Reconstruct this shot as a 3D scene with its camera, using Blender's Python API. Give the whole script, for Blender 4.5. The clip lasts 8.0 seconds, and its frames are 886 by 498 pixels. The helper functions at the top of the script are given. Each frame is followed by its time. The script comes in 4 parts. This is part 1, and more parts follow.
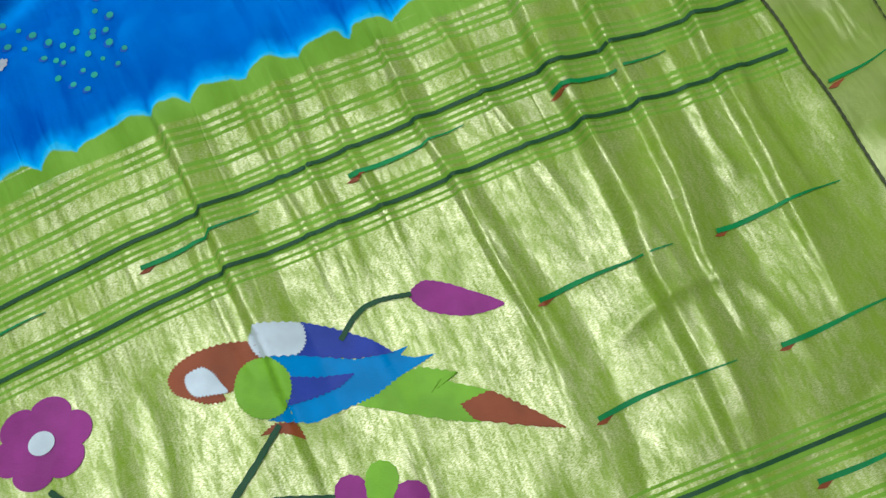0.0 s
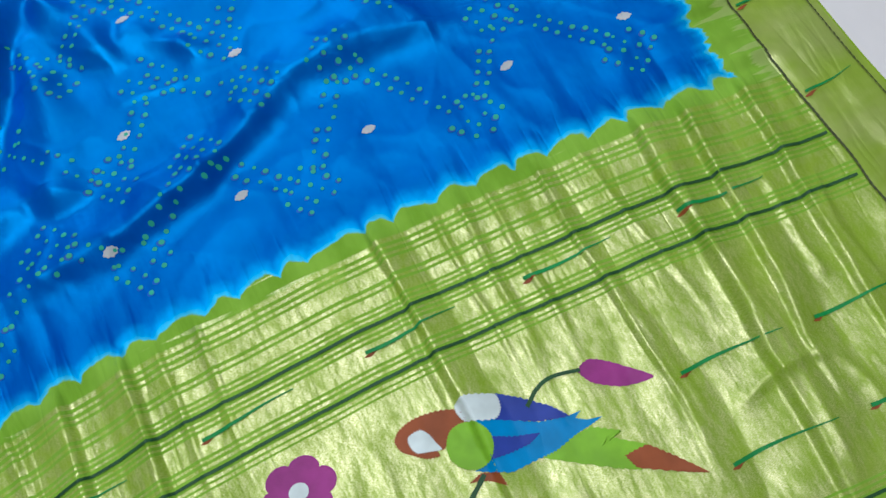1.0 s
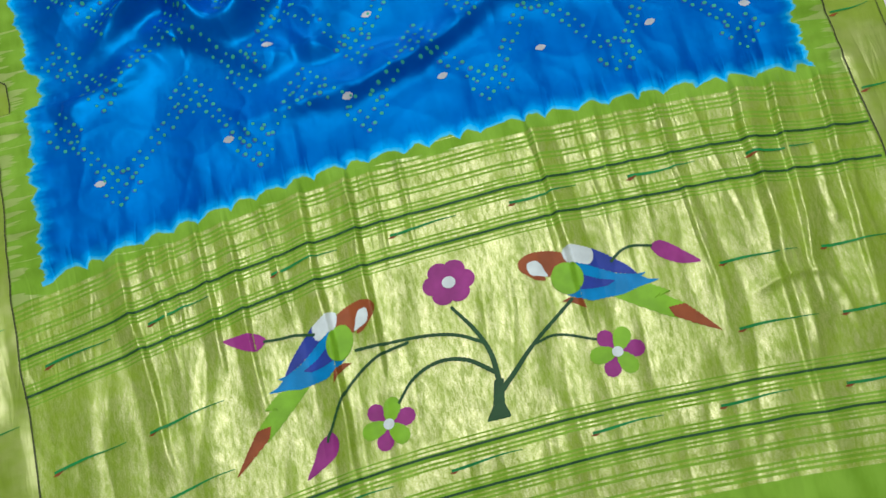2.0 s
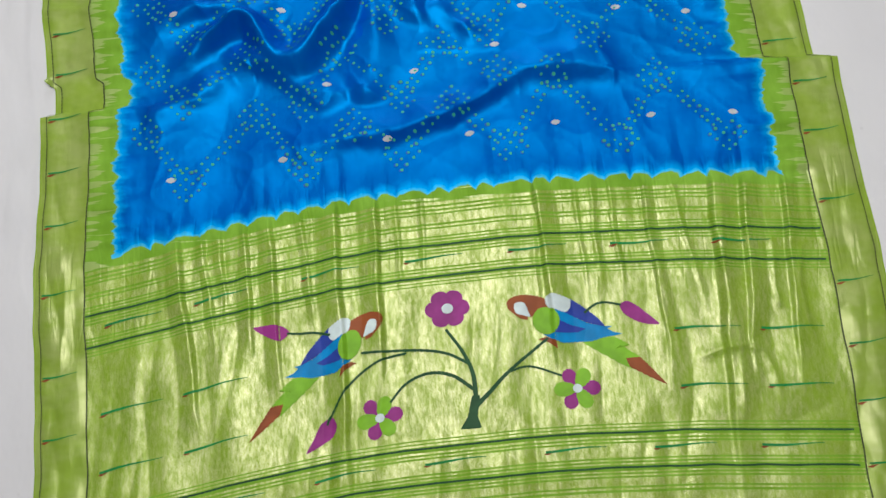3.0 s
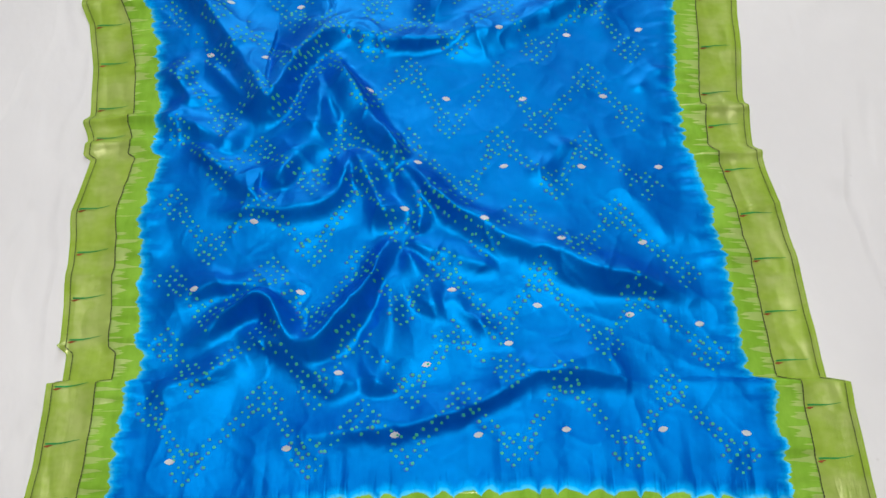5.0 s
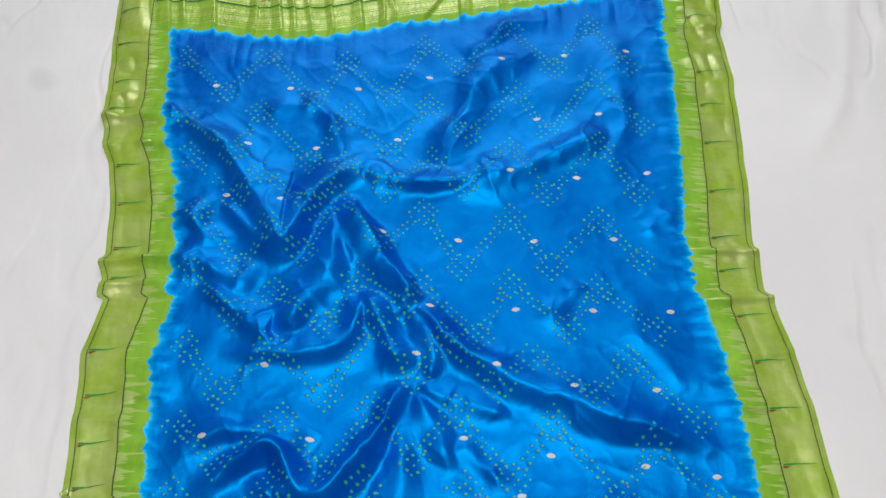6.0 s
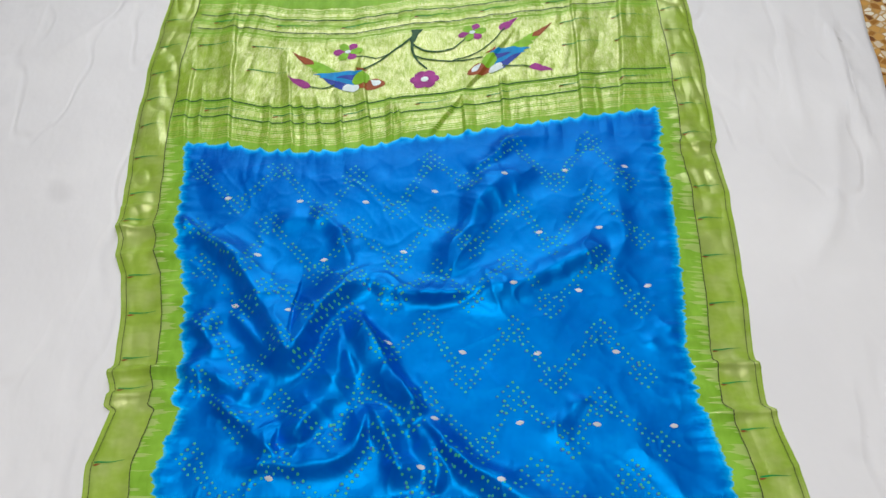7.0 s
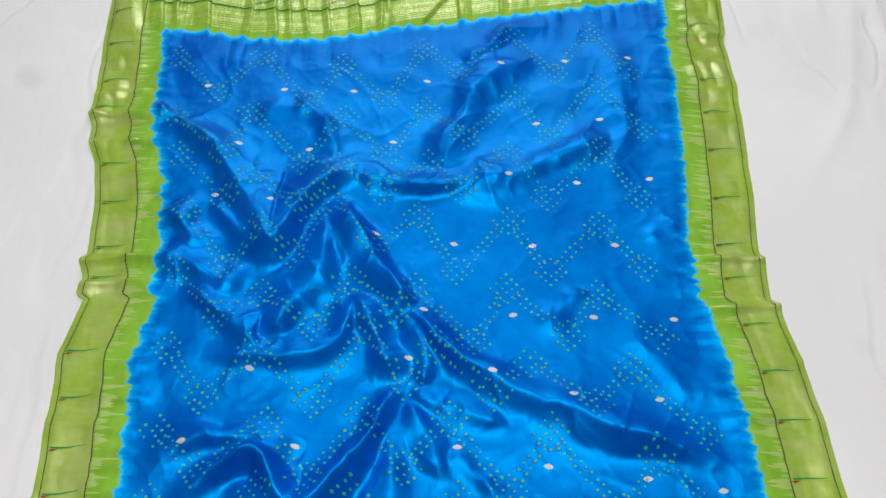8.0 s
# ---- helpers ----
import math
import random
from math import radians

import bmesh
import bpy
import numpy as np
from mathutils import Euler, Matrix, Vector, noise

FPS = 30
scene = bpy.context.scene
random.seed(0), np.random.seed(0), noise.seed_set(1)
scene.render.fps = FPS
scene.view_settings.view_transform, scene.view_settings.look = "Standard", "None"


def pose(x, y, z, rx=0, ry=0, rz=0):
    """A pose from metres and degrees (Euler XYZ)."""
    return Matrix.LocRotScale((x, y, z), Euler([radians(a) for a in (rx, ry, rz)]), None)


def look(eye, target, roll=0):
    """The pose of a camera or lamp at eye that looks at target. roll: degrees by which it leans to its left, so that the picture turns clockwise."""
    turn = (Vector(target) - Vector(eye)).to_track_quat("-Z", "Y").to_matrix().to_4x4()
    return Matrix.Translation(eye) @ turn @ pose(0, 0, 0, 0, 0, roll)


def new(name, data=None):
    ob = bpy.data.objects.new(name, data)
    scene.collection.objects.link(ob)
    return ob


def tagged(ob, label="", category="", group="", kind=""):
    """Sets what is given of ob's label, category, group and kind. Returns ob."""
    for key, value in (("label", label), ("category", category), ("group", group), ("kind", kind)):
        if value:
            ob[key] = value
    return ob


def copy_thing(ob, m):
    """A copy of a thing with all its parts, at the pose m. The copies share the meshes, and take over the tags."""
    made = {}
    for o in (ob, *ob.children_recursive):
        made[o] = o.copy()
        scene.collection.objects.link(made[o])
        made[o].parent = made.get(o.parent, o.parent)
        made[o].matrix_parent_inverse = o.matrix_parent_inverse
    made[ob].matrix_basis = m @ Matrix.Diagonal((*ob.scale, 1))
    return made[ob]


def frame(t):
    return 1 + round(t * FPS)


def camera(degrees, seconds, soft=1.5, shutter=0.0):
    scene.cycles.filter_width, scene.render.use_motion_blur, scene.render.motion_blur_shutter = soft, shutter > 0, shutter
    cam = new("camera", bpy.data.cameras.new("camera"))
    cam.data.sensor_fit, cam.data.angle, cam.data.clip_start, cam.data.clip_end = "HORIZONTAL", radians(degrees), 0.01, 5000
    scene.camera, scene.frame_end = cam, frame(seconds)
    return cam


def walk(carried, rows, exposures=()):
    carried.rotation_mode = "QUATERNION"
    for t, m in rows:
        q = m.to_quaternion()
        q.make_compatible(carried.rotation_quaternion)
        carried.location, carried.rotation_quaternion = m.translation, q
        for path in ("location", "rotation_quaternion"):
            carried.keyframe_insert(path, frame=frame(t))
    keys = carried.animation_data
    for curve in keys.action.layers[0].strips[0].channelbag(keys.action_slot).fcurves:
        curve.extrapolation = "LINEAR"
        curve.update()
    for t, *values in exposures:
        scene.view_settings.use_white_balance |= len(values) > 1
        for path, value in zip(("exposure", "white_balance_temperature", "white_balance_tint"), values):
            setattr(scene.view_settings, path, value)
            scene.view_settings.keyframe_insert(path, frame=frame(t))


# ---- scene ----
cam = camera(55.4, 8.0)
PATH = [
    (0, (0.223, -0.148, 0.51), (0.347, 0.349, -1.423), -11.2),
    (0.5, (0.227, -0.132, 0.572), (0.42, 0.432, -1.337), -9.2),
    (1, (0.11, -0.118, 0.669), (0.294, 0.511, -1.221), -10.0),
    (1.5, (-0.008, -0.179, 0.79), (0.055, 0.369, -1.132), -12.4),
    (1.7, (-0.013, -0.197, 0.854), (0.019, 0.289, -1.086), -12.7),
    (2.8, (0.017, -0.203, 1.142), (-0.022, 0.213, -0.814), -10.9),
    (3, (0.01, -0.19, 1.148), (-0.021, 0.236, -0.806), -8.3),
    (3.5, (0.013, -0.156, 1.153), (-0.026, 0.346, -0.782), -6.0),
    (4, (0.009, -0.113, 1.171), (-0.016, 0.487, -0.737), -2.8),
    (4.5, (0.008, -0.061, 1.184), (-0.021, 0.638, -0.689), -2.5),
    (5, (0.0, -0.014, 1.193), (-0.013, 0.791, -0.638), -1.0),
    (5.2, (0.002, 0.007, 1.199), (-0.016, 0.854, -0.613), -1.2),
    (6.3, (-0.019, 0.059, 1.242), (-0.039, 1.128, -0.448), -0.5),
    (6.5, (-0.017, 0.062, 1.256), (-0.047, 1.173, -0.407), -0.9),
    (7, (-0.019, 0.065, 1.265), (-0.045, 1.257, -0.34), -0.6),
    (7.5, (-0.019, 0.056, 1.254), (-0.031, 1.233, -0.363), 0.3),
    (8, (-0.014, 0.033, 1.154), (-0.024, 1.115, -0.528), 0.6),
]
walk(cam, [(t, look(eye, target, roll)) for t, eye, target, roll in PATH],
     [(0, -0.26, 5650, 10), (1.0, -0.24, 5900, 10), (1.7, -0.24, 6200, 10), (3.0, -0.22, 6350, 10), (4.0, -0.10, 6450, 10), (4.8, -0.02, 6500, 10), (5.2, -0.01, 6500, 10), (6.4, -0.08, 6400, 10), (7.4, -0.08, 6400, 10), (8, 0.0, 6400, 10)])

# ---- light ----
world = bpy.data.worlds.new("world")
scene.world = world
world.use_nodes = True
sky = world.node_tree.nodes.new("ShaderNodeTexSky")
sky.sky_type, sky.sun_disc = "NISHITA", False
sky.sun_elevation, sky.sun_rotation = radians(42), radians(60)
world.node_tree.nodes["Background"].inputs["Strength"].default_value = 0.12
world.node_tree.links.new(sky.outputs["Color"], world.node_tree.nodes["Background"].inputs["Color"])


def area(name, m, sx, sy, watts, colour):
    data = bpy.data.lights.new(name, "AREA")
    data.shape, data.size, data.size_y, data.energy, data.color = "RECTANGLE", sx, sy, watts, colour
    ob = new(name, data)
    ob.matrix_world = m
    return ob


# daylight in the far wall's window opening and two ceiling panels: unseen, set by the cloth's sheen
area("window_light", look((-0.1, 3.55, 1.75), (-0.1, 0.6, 0.4)), 1.9, 1.3, 45, (0.95, 0.98, 1.0))
PANELS = ((-0.42, 0.32), (0.42, 0.32))
for tx, ty in PANELS:
    area("panel_light", look((tx, ty, 2.735), (tx, ty, 0)), 0.74, 1.38, 32, (1.0, 0.985, 0.965))

# ---- materials ----


class Graph:
    """A short way to write node materials."""

    def __init__(self, name):
        self.mat = bpy.data.materials.new(name)
        self.mat.use_nodes = True
        self.tree = self.mat.node_tree
        self.out = self.tree.nodes["Material Output"]
        self.bsdf = self.tree.nodes["Principled BSDF"]

    def link(self, a, b):
        self.tree.links.new(a, b)

    def put(self, socket, value):
        if isinstance(value, bpy.types.NodeSocket):
            self.link(value, socket)
        else:
            socket.default_value = value

    def math(self, op, a, b=0.0, clamp=False):
        n = self.tree.nodes.new("ShaderNodeMath")
        n.operation, n.use_clamp = op, clamp
        self.put(n.inputs[0], a)
        self.put(n.inputs[1], b)
        return n.outputs[0]

    def attr(self, name):
        n = self.tree.nodes.new("ShaderNodeAttribute")
        n.attribute_name = name
        return n.outputs["Fac"]

    def xyz(self, x, y, z=0.0):
        n = self.tree.nodes.new("ShaderNodeCombineXYZ")
        for k, v in enumerate((x, y, z)):
            self.put(n.inputs[k], v)
        return n.outputs[0]

    def place(self):
        return self.tree.nodes.new("ShaderNodeTexCoord").outputs["Object"]

    def noise(self, vec, scale, detail=2.0, rough=0.5):
        n = self.tree.nodes.new("ShaderNodeTexNoise")
        self.put(n.inputs["Vector"], vec)
        n.inputs["Scale"].default_value, n.inputs["Detail"].default_value = scale, detail
        n.inputs["Roughness"].default_value = rough
        return n.outputs["Fac"]

    def scaled(self, vec, sx, sy, sz=1.0, turn=0.0):
        n = self.tree.nodes.new("ShaderNodeMapping")
        self.put(n.inputs["Vector"], vec)
        n.inputs["Scale"].default_value = (sx, sy, sz)
        n.inputs["Rotation"].default_value = (0, 0, radians(turn))
        return n.outputs[0]

    def step(self, v, lo, hi, a=0.0, b=1.0):
        n = self.tree.nodes.new("ShaderNodeMapRange")
        n.interpolation_type = "SMOOTHSTEP"
        self.put(n.inputs["Value"], v)
        for k, q in zip(("From Min", "From Max", "To Min", "To Max"), (lo, hi, a, b)):
            self.put(n.inputs[k], q)
        return n.outputs[0]

    def ramp(self, v, stops, mode="LINEAR"):
        n = self.tree.nodes.new("ShaderNodeValToRGB")
        n.color_ramp.interpolation = mode
        e = n.color_ramp.elements
        while len(e) > 1:
            e.remove(e[-1])
        e[0].position, e[0].color = stops[0][0], (*stops[0][1], 1)
        for pos, c in stops[1:]:
            e.new(pos).color = (*c, 1)
        self.put(n.inputs[0], v)
        return n.outputs["Color"]

    def mix(self, f, a, b):
        n = self.tree.nodes.new("ShaderNodeMix")
        n.data_type = "RGBA"
        self.put(n.inputs[0], f)
        for k, v in ((6, a), (7, b)):
            self.put(n.inputs[k], (*v, 1) if isinstance(v, tuple) else v)
        return n.outputs[2]

    def bump(self, height, strength, distance):
        n = self.tree.nodes.new("ShaderNodeBump")
        n.inputs["Strength"].default_value, n.inputs["Distance"].default_value = strength, distance
        self.link(height, n.inputs["Height"])
        if self.bsdf.inputs["Normal"].is_linked:
            self.link(self.bsdf.inputs["Normal"].links[0].from_socket, n.inputs["Normal"])
        self.link(n.outputs[0], self.bsdf.inputs["Normal"])

    def set(self, **kw):
        for k, v in kw.items():
            self.put(self.bsdf.inputs[k.replace("_", " ")], (*v, 1) if isinstance(v, tuple) else v)
        return self.mat


def silk_thread(name, c, rough=0.55):
    """Woven coloured thread of the motifs: fine ribs, slight fading."""
    g = Graph(name)
    vec = g.place()
    n = g.noise(vec, 35, 3)
    fine = g.noise(g.scaled(vec, 1, 5), 420, 2)
    col = g.mix(g.step(n, 0.3, 0.75), tuple(v * 0.82 for v in c), tuple(min(1, v * 1.15) for v in c))
    g.set(Base_Color=col, Roughness=rough, Specular_IOR_Level=0.25)
    g.bump(fine, 0.35, 0.0006)
    return g.mat


MIRROR = 0.158     # middle of the end-piece, from its first dark line
BLUE_AT = 0.085    # first dark line to the blue field
SIDE_AT = 0.115    # selvedge to the blue field


def saree_material():
    g = Graph("saree_silk")
    b, e, p, q = g.attr("band"), g.attr("edge"), g.attr("across"), g.attr("along")
    cloth = g.xyz(p, q)
    # border of the dyed blue field: scallops at the ends, teeth at the sides
    wob = g.noise(cloth, 22, 2)
    sc = g.math("ABSOLUTE", g.math("SINE", g.math("ADD", g.math("MULTIPLY", p, 88.0), g.math("MULTIPLY", wob, 5.0))))
    ends = g.math("SUBTRACT", g.math("SUBTRACT", b, BLUE_AT - 0.012), g.math("MULTIPLY", sc, 0.009))
    ends = g.math("ADD", ends, g.math("MULTIPLY", g.math("SUBTRACT", g.noise(cloth, 160, 2), 0.5), 0.004))
    tooth = g.noise(g.scaled(cloth, 0.12, 1.0), 62, 2, 0.6)
    sides = g.math("ADD", g.math("SUBTRACT", e, SIDE_AT), g.math("MULTIPLY", g.math("SUBTRACT", tooth, 0.5), 0.034))
    sides = g.math("ADD", sides, g.math("MULTIPLY", g.math("SUBTRACT", g.noise(cloth, 190, 2), 0.5), 0.006))
    d = g.math("MINIMUM", ends, sides)
    blue = g.step(d, -0.0012, 0.0012)
    # blue dye: pale resist fringe, uneven depth
    cloud = g.noise(cloth, 9, 4, 0.6)
    deep = g.mix(g.step(cloud, 0.3, 0.7), (0.0, 0.048, 0.38), (0.0, 0.080, 0.48))
    pool = g.math("MULTIPLY", g.step(d, 0.07, 0.015), g.step(g.noise(cloth, 16, 3), 0.42, 0.62))
    deep = g.mix(g.math("MULTIPLY", pool, 0.6), deep, (0.0, 0.045, 0.34))
    fringe = g.math("ADD", d, g.math("MULTIPLY", g.math("SUBTRACT", g.noise(cloth, 75, 3), 0.5), 0.006))
    deep = g.mix(g.step(fringe, 0.001, 0.018), (0.0, 0.33, 0.80), deep)
    deep = g.mix(g.step(fringe, -0.001, 0.0065), (0.09, 0.56, 0.78), deep)
    # green ground: olive in the selvedge, lime next to the blue
    gn = g.noise(g.scaled(cloth, 1, 0.4), 28, 4, 0.6)
    olive = g.mix(g.step(gn, 0.3, 0.7), (0.205, 0.335, 0.016), (0.265, 0.415, 0.028))
    limey = g.mix(g.step(gn, 0.3, 0.7), (0.172, 0.35, 0.028), (0.245, 0.46, 0.052))
    green = g.mix(g.step(e, 0.074, 0.076), olive, limey)
    # metal-thread stripes of the end-pieces, mirrored about their middle
    m = g.math("SUBTRACT", g.math("ABSOLUTE", g.math("ADD", b, MIRROR)), MIRROR)
    t = g.math("ADD", g.math("MULTIPLY", m, 6.25), 0.5)       # -0.08 .. 0.08 m
    pos = lambda v: v * 6.25 + 0.5
    greens = [(-0.0568, -0.0544), (-0.0524, -0.0500), (-0.0480, -0.0400), (-0.0380, -0.0356), (-0.0336, -0.0312),
              (-0.0128, -0.0104), (-0.0084, -0.0060), (-0.0040, 0.0040), (0.0060, 0.0084), (0.0104, 0.0128),
              (0.0226, 0.0256), (0.0280, 0.0310), (0.0432, 0.0462), (0.0486, 0.0516), (0.0540, 0.0574)]
    stops = [(0.0, (1, 1, 1))]
    for lo, hi in greens:
        stops += [(pos(lo), (0, 0, 0)), (pos(hi), (1, 1, 1))]
    stops.append((pos(0.0625), (0, 0, 0)))
    stripes = g.ramp(t, stops, "CONSTANT")
    inner = g.step(e, 0.0745, 0.0755)
    outer = g.math("MULTIPLY", g.step(e, 0.001, 0.003), g.math("SUBTRACT", 1.0, inner))
    streak = g.noise(g.scaled(cloth, 0.07, 1.0), 120, 2)
    teeth = g.step(g.math("ADD", streak, g.step(e, 0.074, 0.114, 0.045, -0.13)), 0.50, 0.55)
    near_end = g.step(b, 0.064, 0.060)
    inside = g.mix(near_end, teeth, stripes)
    metal = g.mix(inner, outer, inside)
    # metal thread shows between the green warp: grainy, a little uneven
    # noise patches in the cover imitate the shimmer of creased metal thread
    shimmer = g.noise(cloth, 30, 4, 0.62)
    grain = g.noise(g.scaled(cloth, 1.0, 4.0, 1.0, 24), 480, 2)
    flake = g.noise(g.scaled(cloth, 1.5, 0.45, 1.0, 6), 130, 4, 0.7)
    cover = g.math("MULTIPLY", metal, g.step(shimmer, 0.34, 0.60, 0.23, 0.47))
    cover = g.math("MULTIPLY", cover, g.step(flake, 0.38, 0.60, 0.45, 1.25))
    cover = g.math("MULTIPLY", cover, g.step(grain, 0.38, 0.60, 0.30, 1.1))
    # selvedge sheen, put into the thread cover as soft noise patches
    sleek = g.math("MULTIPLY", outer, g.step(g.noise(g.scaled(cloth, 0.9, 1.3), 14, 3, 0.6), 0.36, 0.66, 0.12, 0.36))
    # cover drops towards the sides to imitate their duller reflection
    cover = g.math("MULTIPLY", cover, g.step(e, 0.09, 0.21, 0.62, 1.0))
    spikes = g.math("MULTIPLY", g.math("MULTIPLY", teeth, g.step(e, 0.122, 0.106, 0.0, 0.30)), g.math("SUBTRACT", 1.0, near_end))
    cover = g.math("ADD", g.math("MULTIPLY", g.math("MAXIMUM", cover, spikes), inner), sleek)
    cover = g.math("MULTIPLY", cover, g.math("SUBTRACT", 1.0, blue))
    inmost = g.math("MULTIPLY", near_end, g.step(e, 0.074, 0.076))
    ground = g.mix(g.math("MULTIPLY", inmost, stripes), green, olive)
    # cream mixed into the ground paints the glint on the metal teeth
    ground = g.mix(g.math("MULTIPLY", g.math("MULTIPLY", spikes, inner), 0.9), ground, (0.40, 0.55, 0.13))
    base = g.mix(blue, ground, deep)
    rough = g.math("ADD", 0.36, g.math("MULTIPLY", g.noise(cloth, 60, 3), 0.12))
    g.set(Base_Color=base, Roughness=rough, Specular_IOR_Level=g.math("SUBTRACT", 0.22, g.math("MULTIPLY", blue, 0.14)), Specular_Tint=base)
    thread = g.tree.nodes.new("ShaderNodeBsdfPrincipled")
    g.put(thread.inputs["Base Color"], (0.82, 0.80, 0.47, 1))
    g.put(thread.inputs["Metallic"], 0.76)
    g.put(thread.inputs["Roughness"], g.math("ADD", 0.30, g.math("MULTIPLY", grain, 0.14)))
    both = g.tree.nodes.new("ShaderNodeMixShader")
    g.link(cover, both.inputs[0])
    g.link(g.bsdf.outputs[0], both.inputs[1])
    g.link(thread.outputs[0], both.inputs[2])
    # the blue is shot with a lighter thread, which gives the satin its cyan gloss
    satin = g.tree.nodes.new("ShaderNodeBsdfPrincipled")
    g.put(satin.inputs["Base Color"], (0.0, 0.36, 0.80, 1))
    g.put(satin.inputs["Metallic"], 1.0)
    g.put(satin.inputs["Roughness"], 0.43)
    shot = g.tree.nodes.new("ShaderNodeMixShader")
    # gloss is cut towards the ends to imitate a weaker reflection there
    shine = g.math("MULTIPLY", g.step(cloud, 0.25, 0.75, 0.28, 0.36), g.step(b, 0.10, 0.34, 0.55, 1.0))
    g.link(g.math("MULTIPLY", blue, shine), shot.inputs[0])
    g.link(both.outputs[0], shot.inputs[1])
    g.link(satin.outputs[0], shot.inputs[2])
    g.link(shot.outputs[0], g.out.inputs["Surface"])
    # gathers left by the tying, and the weave
    crinkle = g.noise(cloth, 40, 2, 0.5)
    pull = g.noise(g.scaled(cloth, 1.0, 0.16), 70, 3, 0.6)
    g.bump(pull, 0.16, 0.004)
    g.bump(crinkle, 0.16, 0.005)
    pucker = g.math("ABSOLUTE", g.math("SUBTRACT", g.noise(g.scaled(cloth, 1.0, 0.14), 38, 2, 0.5), 0.5))
    pucker = g.math("MULTIPLY", g.step(pucker, 0.0, 0.05), g.step(g.math("ABSOLUTE", g.math("SUBTRACT", b, 0.03)), 0.12, 0.05, 0.12, 1.0))
    g.bump(g.math("MULTIPLY", pucker, g.step(b, 0.12, 0.09)), 0.14, 0.003)
    g.bump(grain, 0.25, 0.0008)
    for gloss in (thread, satin):
        g.link(g.bsdf.inputs["Normal"].links[0].from_socket, gloss.inputs["Normal"])
    return g.mat


def sheet_material():
    g = Graph("white_cotton")
    vec = g.place()
    n = g.noise(vec, 2.2, 4, 0.55)
    col = g.mix(g.step(n, 0.3, 0.75), (0.66, 0.65, 0.66), (0.73, 0.72, 0.725))
    spot = g.step(g.noise(g.scaled(vec, 1, 1.4), 5.3, 1), 0.70, 0.80)
    col = g.mix(g.math("MULTIPLY", spot, 0.30), col, (0.45, 0.44, 0.45))
    fleck = g.step(g.noise(vec, 24, 1), 0.80, 0.84)
    col = g.mix(g.math("MULTIPLY", fleck, 0.4), col, (0.38, 0.37, 0.36))
    g.set(Base_Color=col, Roughness=0.85, Specular_IOR_Level=0.15)
    g.bump(g.noise(g.scaled(vec, 1.0, 0.6, 1.0, 25), 9, 4, 0.55), 0.45, 0.010)
    line = g.math("ABSOLUTE", g.math("SUBTRACT", g.noise(g.scaled(vec, 1.0, 0.35, 1.0, 50), 3.2, 3, 0.5), 0.5))
    g.bump(g.step(line, 0.0, 0.022), 0.35, 0.006)
    g.bump(g.noise(vec, 700, 2), 0.2, 0.0006)
    return g.mat


def terrazzo_material():
    g = Graph("terrazzo")
    vec = g.place()
    cells = g.tree.nodes.new("ShaderNodeTexVoronoi")
    g.link(vec, cells.inputs["Vector"])
    cells.inputs["Scale"].default_value = 55
    edge = g.tree.nodes.new("ShaderNodeTexVoronoi")
    edge.feature = "DISTANCE_TO_EDGE"
    edge.inputs["Scale"].default_value = 55
    g.link(vec, edge.inputs["Vector"])
    sep = g.tree.nodes.new("ShaderNodeSeparateColor")
    g.link(cells.outputs["Color"], sep.inputs[0])
    chip = g.ramp(sep.outputs[0], [(0.0, (0.62, 0.52, 0.38)), (0.28, (0.16, 0.06, 0.02)), (0.45, (0.55, 0.30, 0.08)),
                                   (0.62, (0.75, 0.70, 0.58)), (0.82, (0.32, 0.14, 0.03))], "CONSTANT")
    col = g.mix(g.step(edge.outputs["Distance"], 0.05, 0.12), (0.46, 0.27, 0.09), chip)
    g.set(Base_Color=col, Roughness=0.25)
    return g.mat


def plaster(name, c):
    g = Graph(name)
    vec = g.place()
    col = g.mix(g.noise(vec, 1.5, 4), tuple(v * 0.93 for v in c), c)
    g.set(Base_Color=col, Roughness=0.9, Specular_IOR_Level=0.2)
    g.bump(g.noise(vec, 60, 3), 0.1, 0.004)
    return g.mat


def plain(name, c, rough=0.5, metal=0.0):
    g = Graph(name)
    col = g.mix(g.noise(g.place(), 30, 3), tuple(v * 0.9 for v in c), c)
    return g.set(Base_Color=col, Roughness=rough, Metallic=metal)


SILK = saree_material()
BROWN = silk_thread("brown_thread", (0.29, 0.075, 0.022))
WHITE = silk_thread("white_thread", (0.66, 0.76, 0.76))
NAVY = silk_thread("navy_thread", (0.025, 0.055, 0.34))
AZURE = silk_thread("azure_thread", (0.0, 0.235, 0.56))
LEAF = silk_thread("leaf_green_thread", (0.22, 0.48, 0.025))
MAGENTA = silk_thread("magenta_thread", (0.30, 0.035, 0.22))
PINE = silk_thread("pine_green_thread", (0.022, 0.085, 0.030))
TICK = silk_thread("emerald_thread", (0.012, 0.25, 0.055))
DOT = silk_thread("tied_dot_dye", (0.030, 0.37, 0.25))
RIM = silk_thread("tied_rim_dye", (0.0, 0.085, 0.46), 0.45)
SILVER = silk_thread("silver_thread", (0.47, 0.52, 0.54), 0.45)
LADDER = silk_thread("ladder_thread", (0.060, 0.075, 0.030))
SHEET, TERRAZZO = sheet_material(), terrazzo_material()
WALL, CEILING = plaster("wall_paint", (0.35, 0.34, 0.32)), plaster("ceiling_paint", (0.50, 0.50, 0.49))
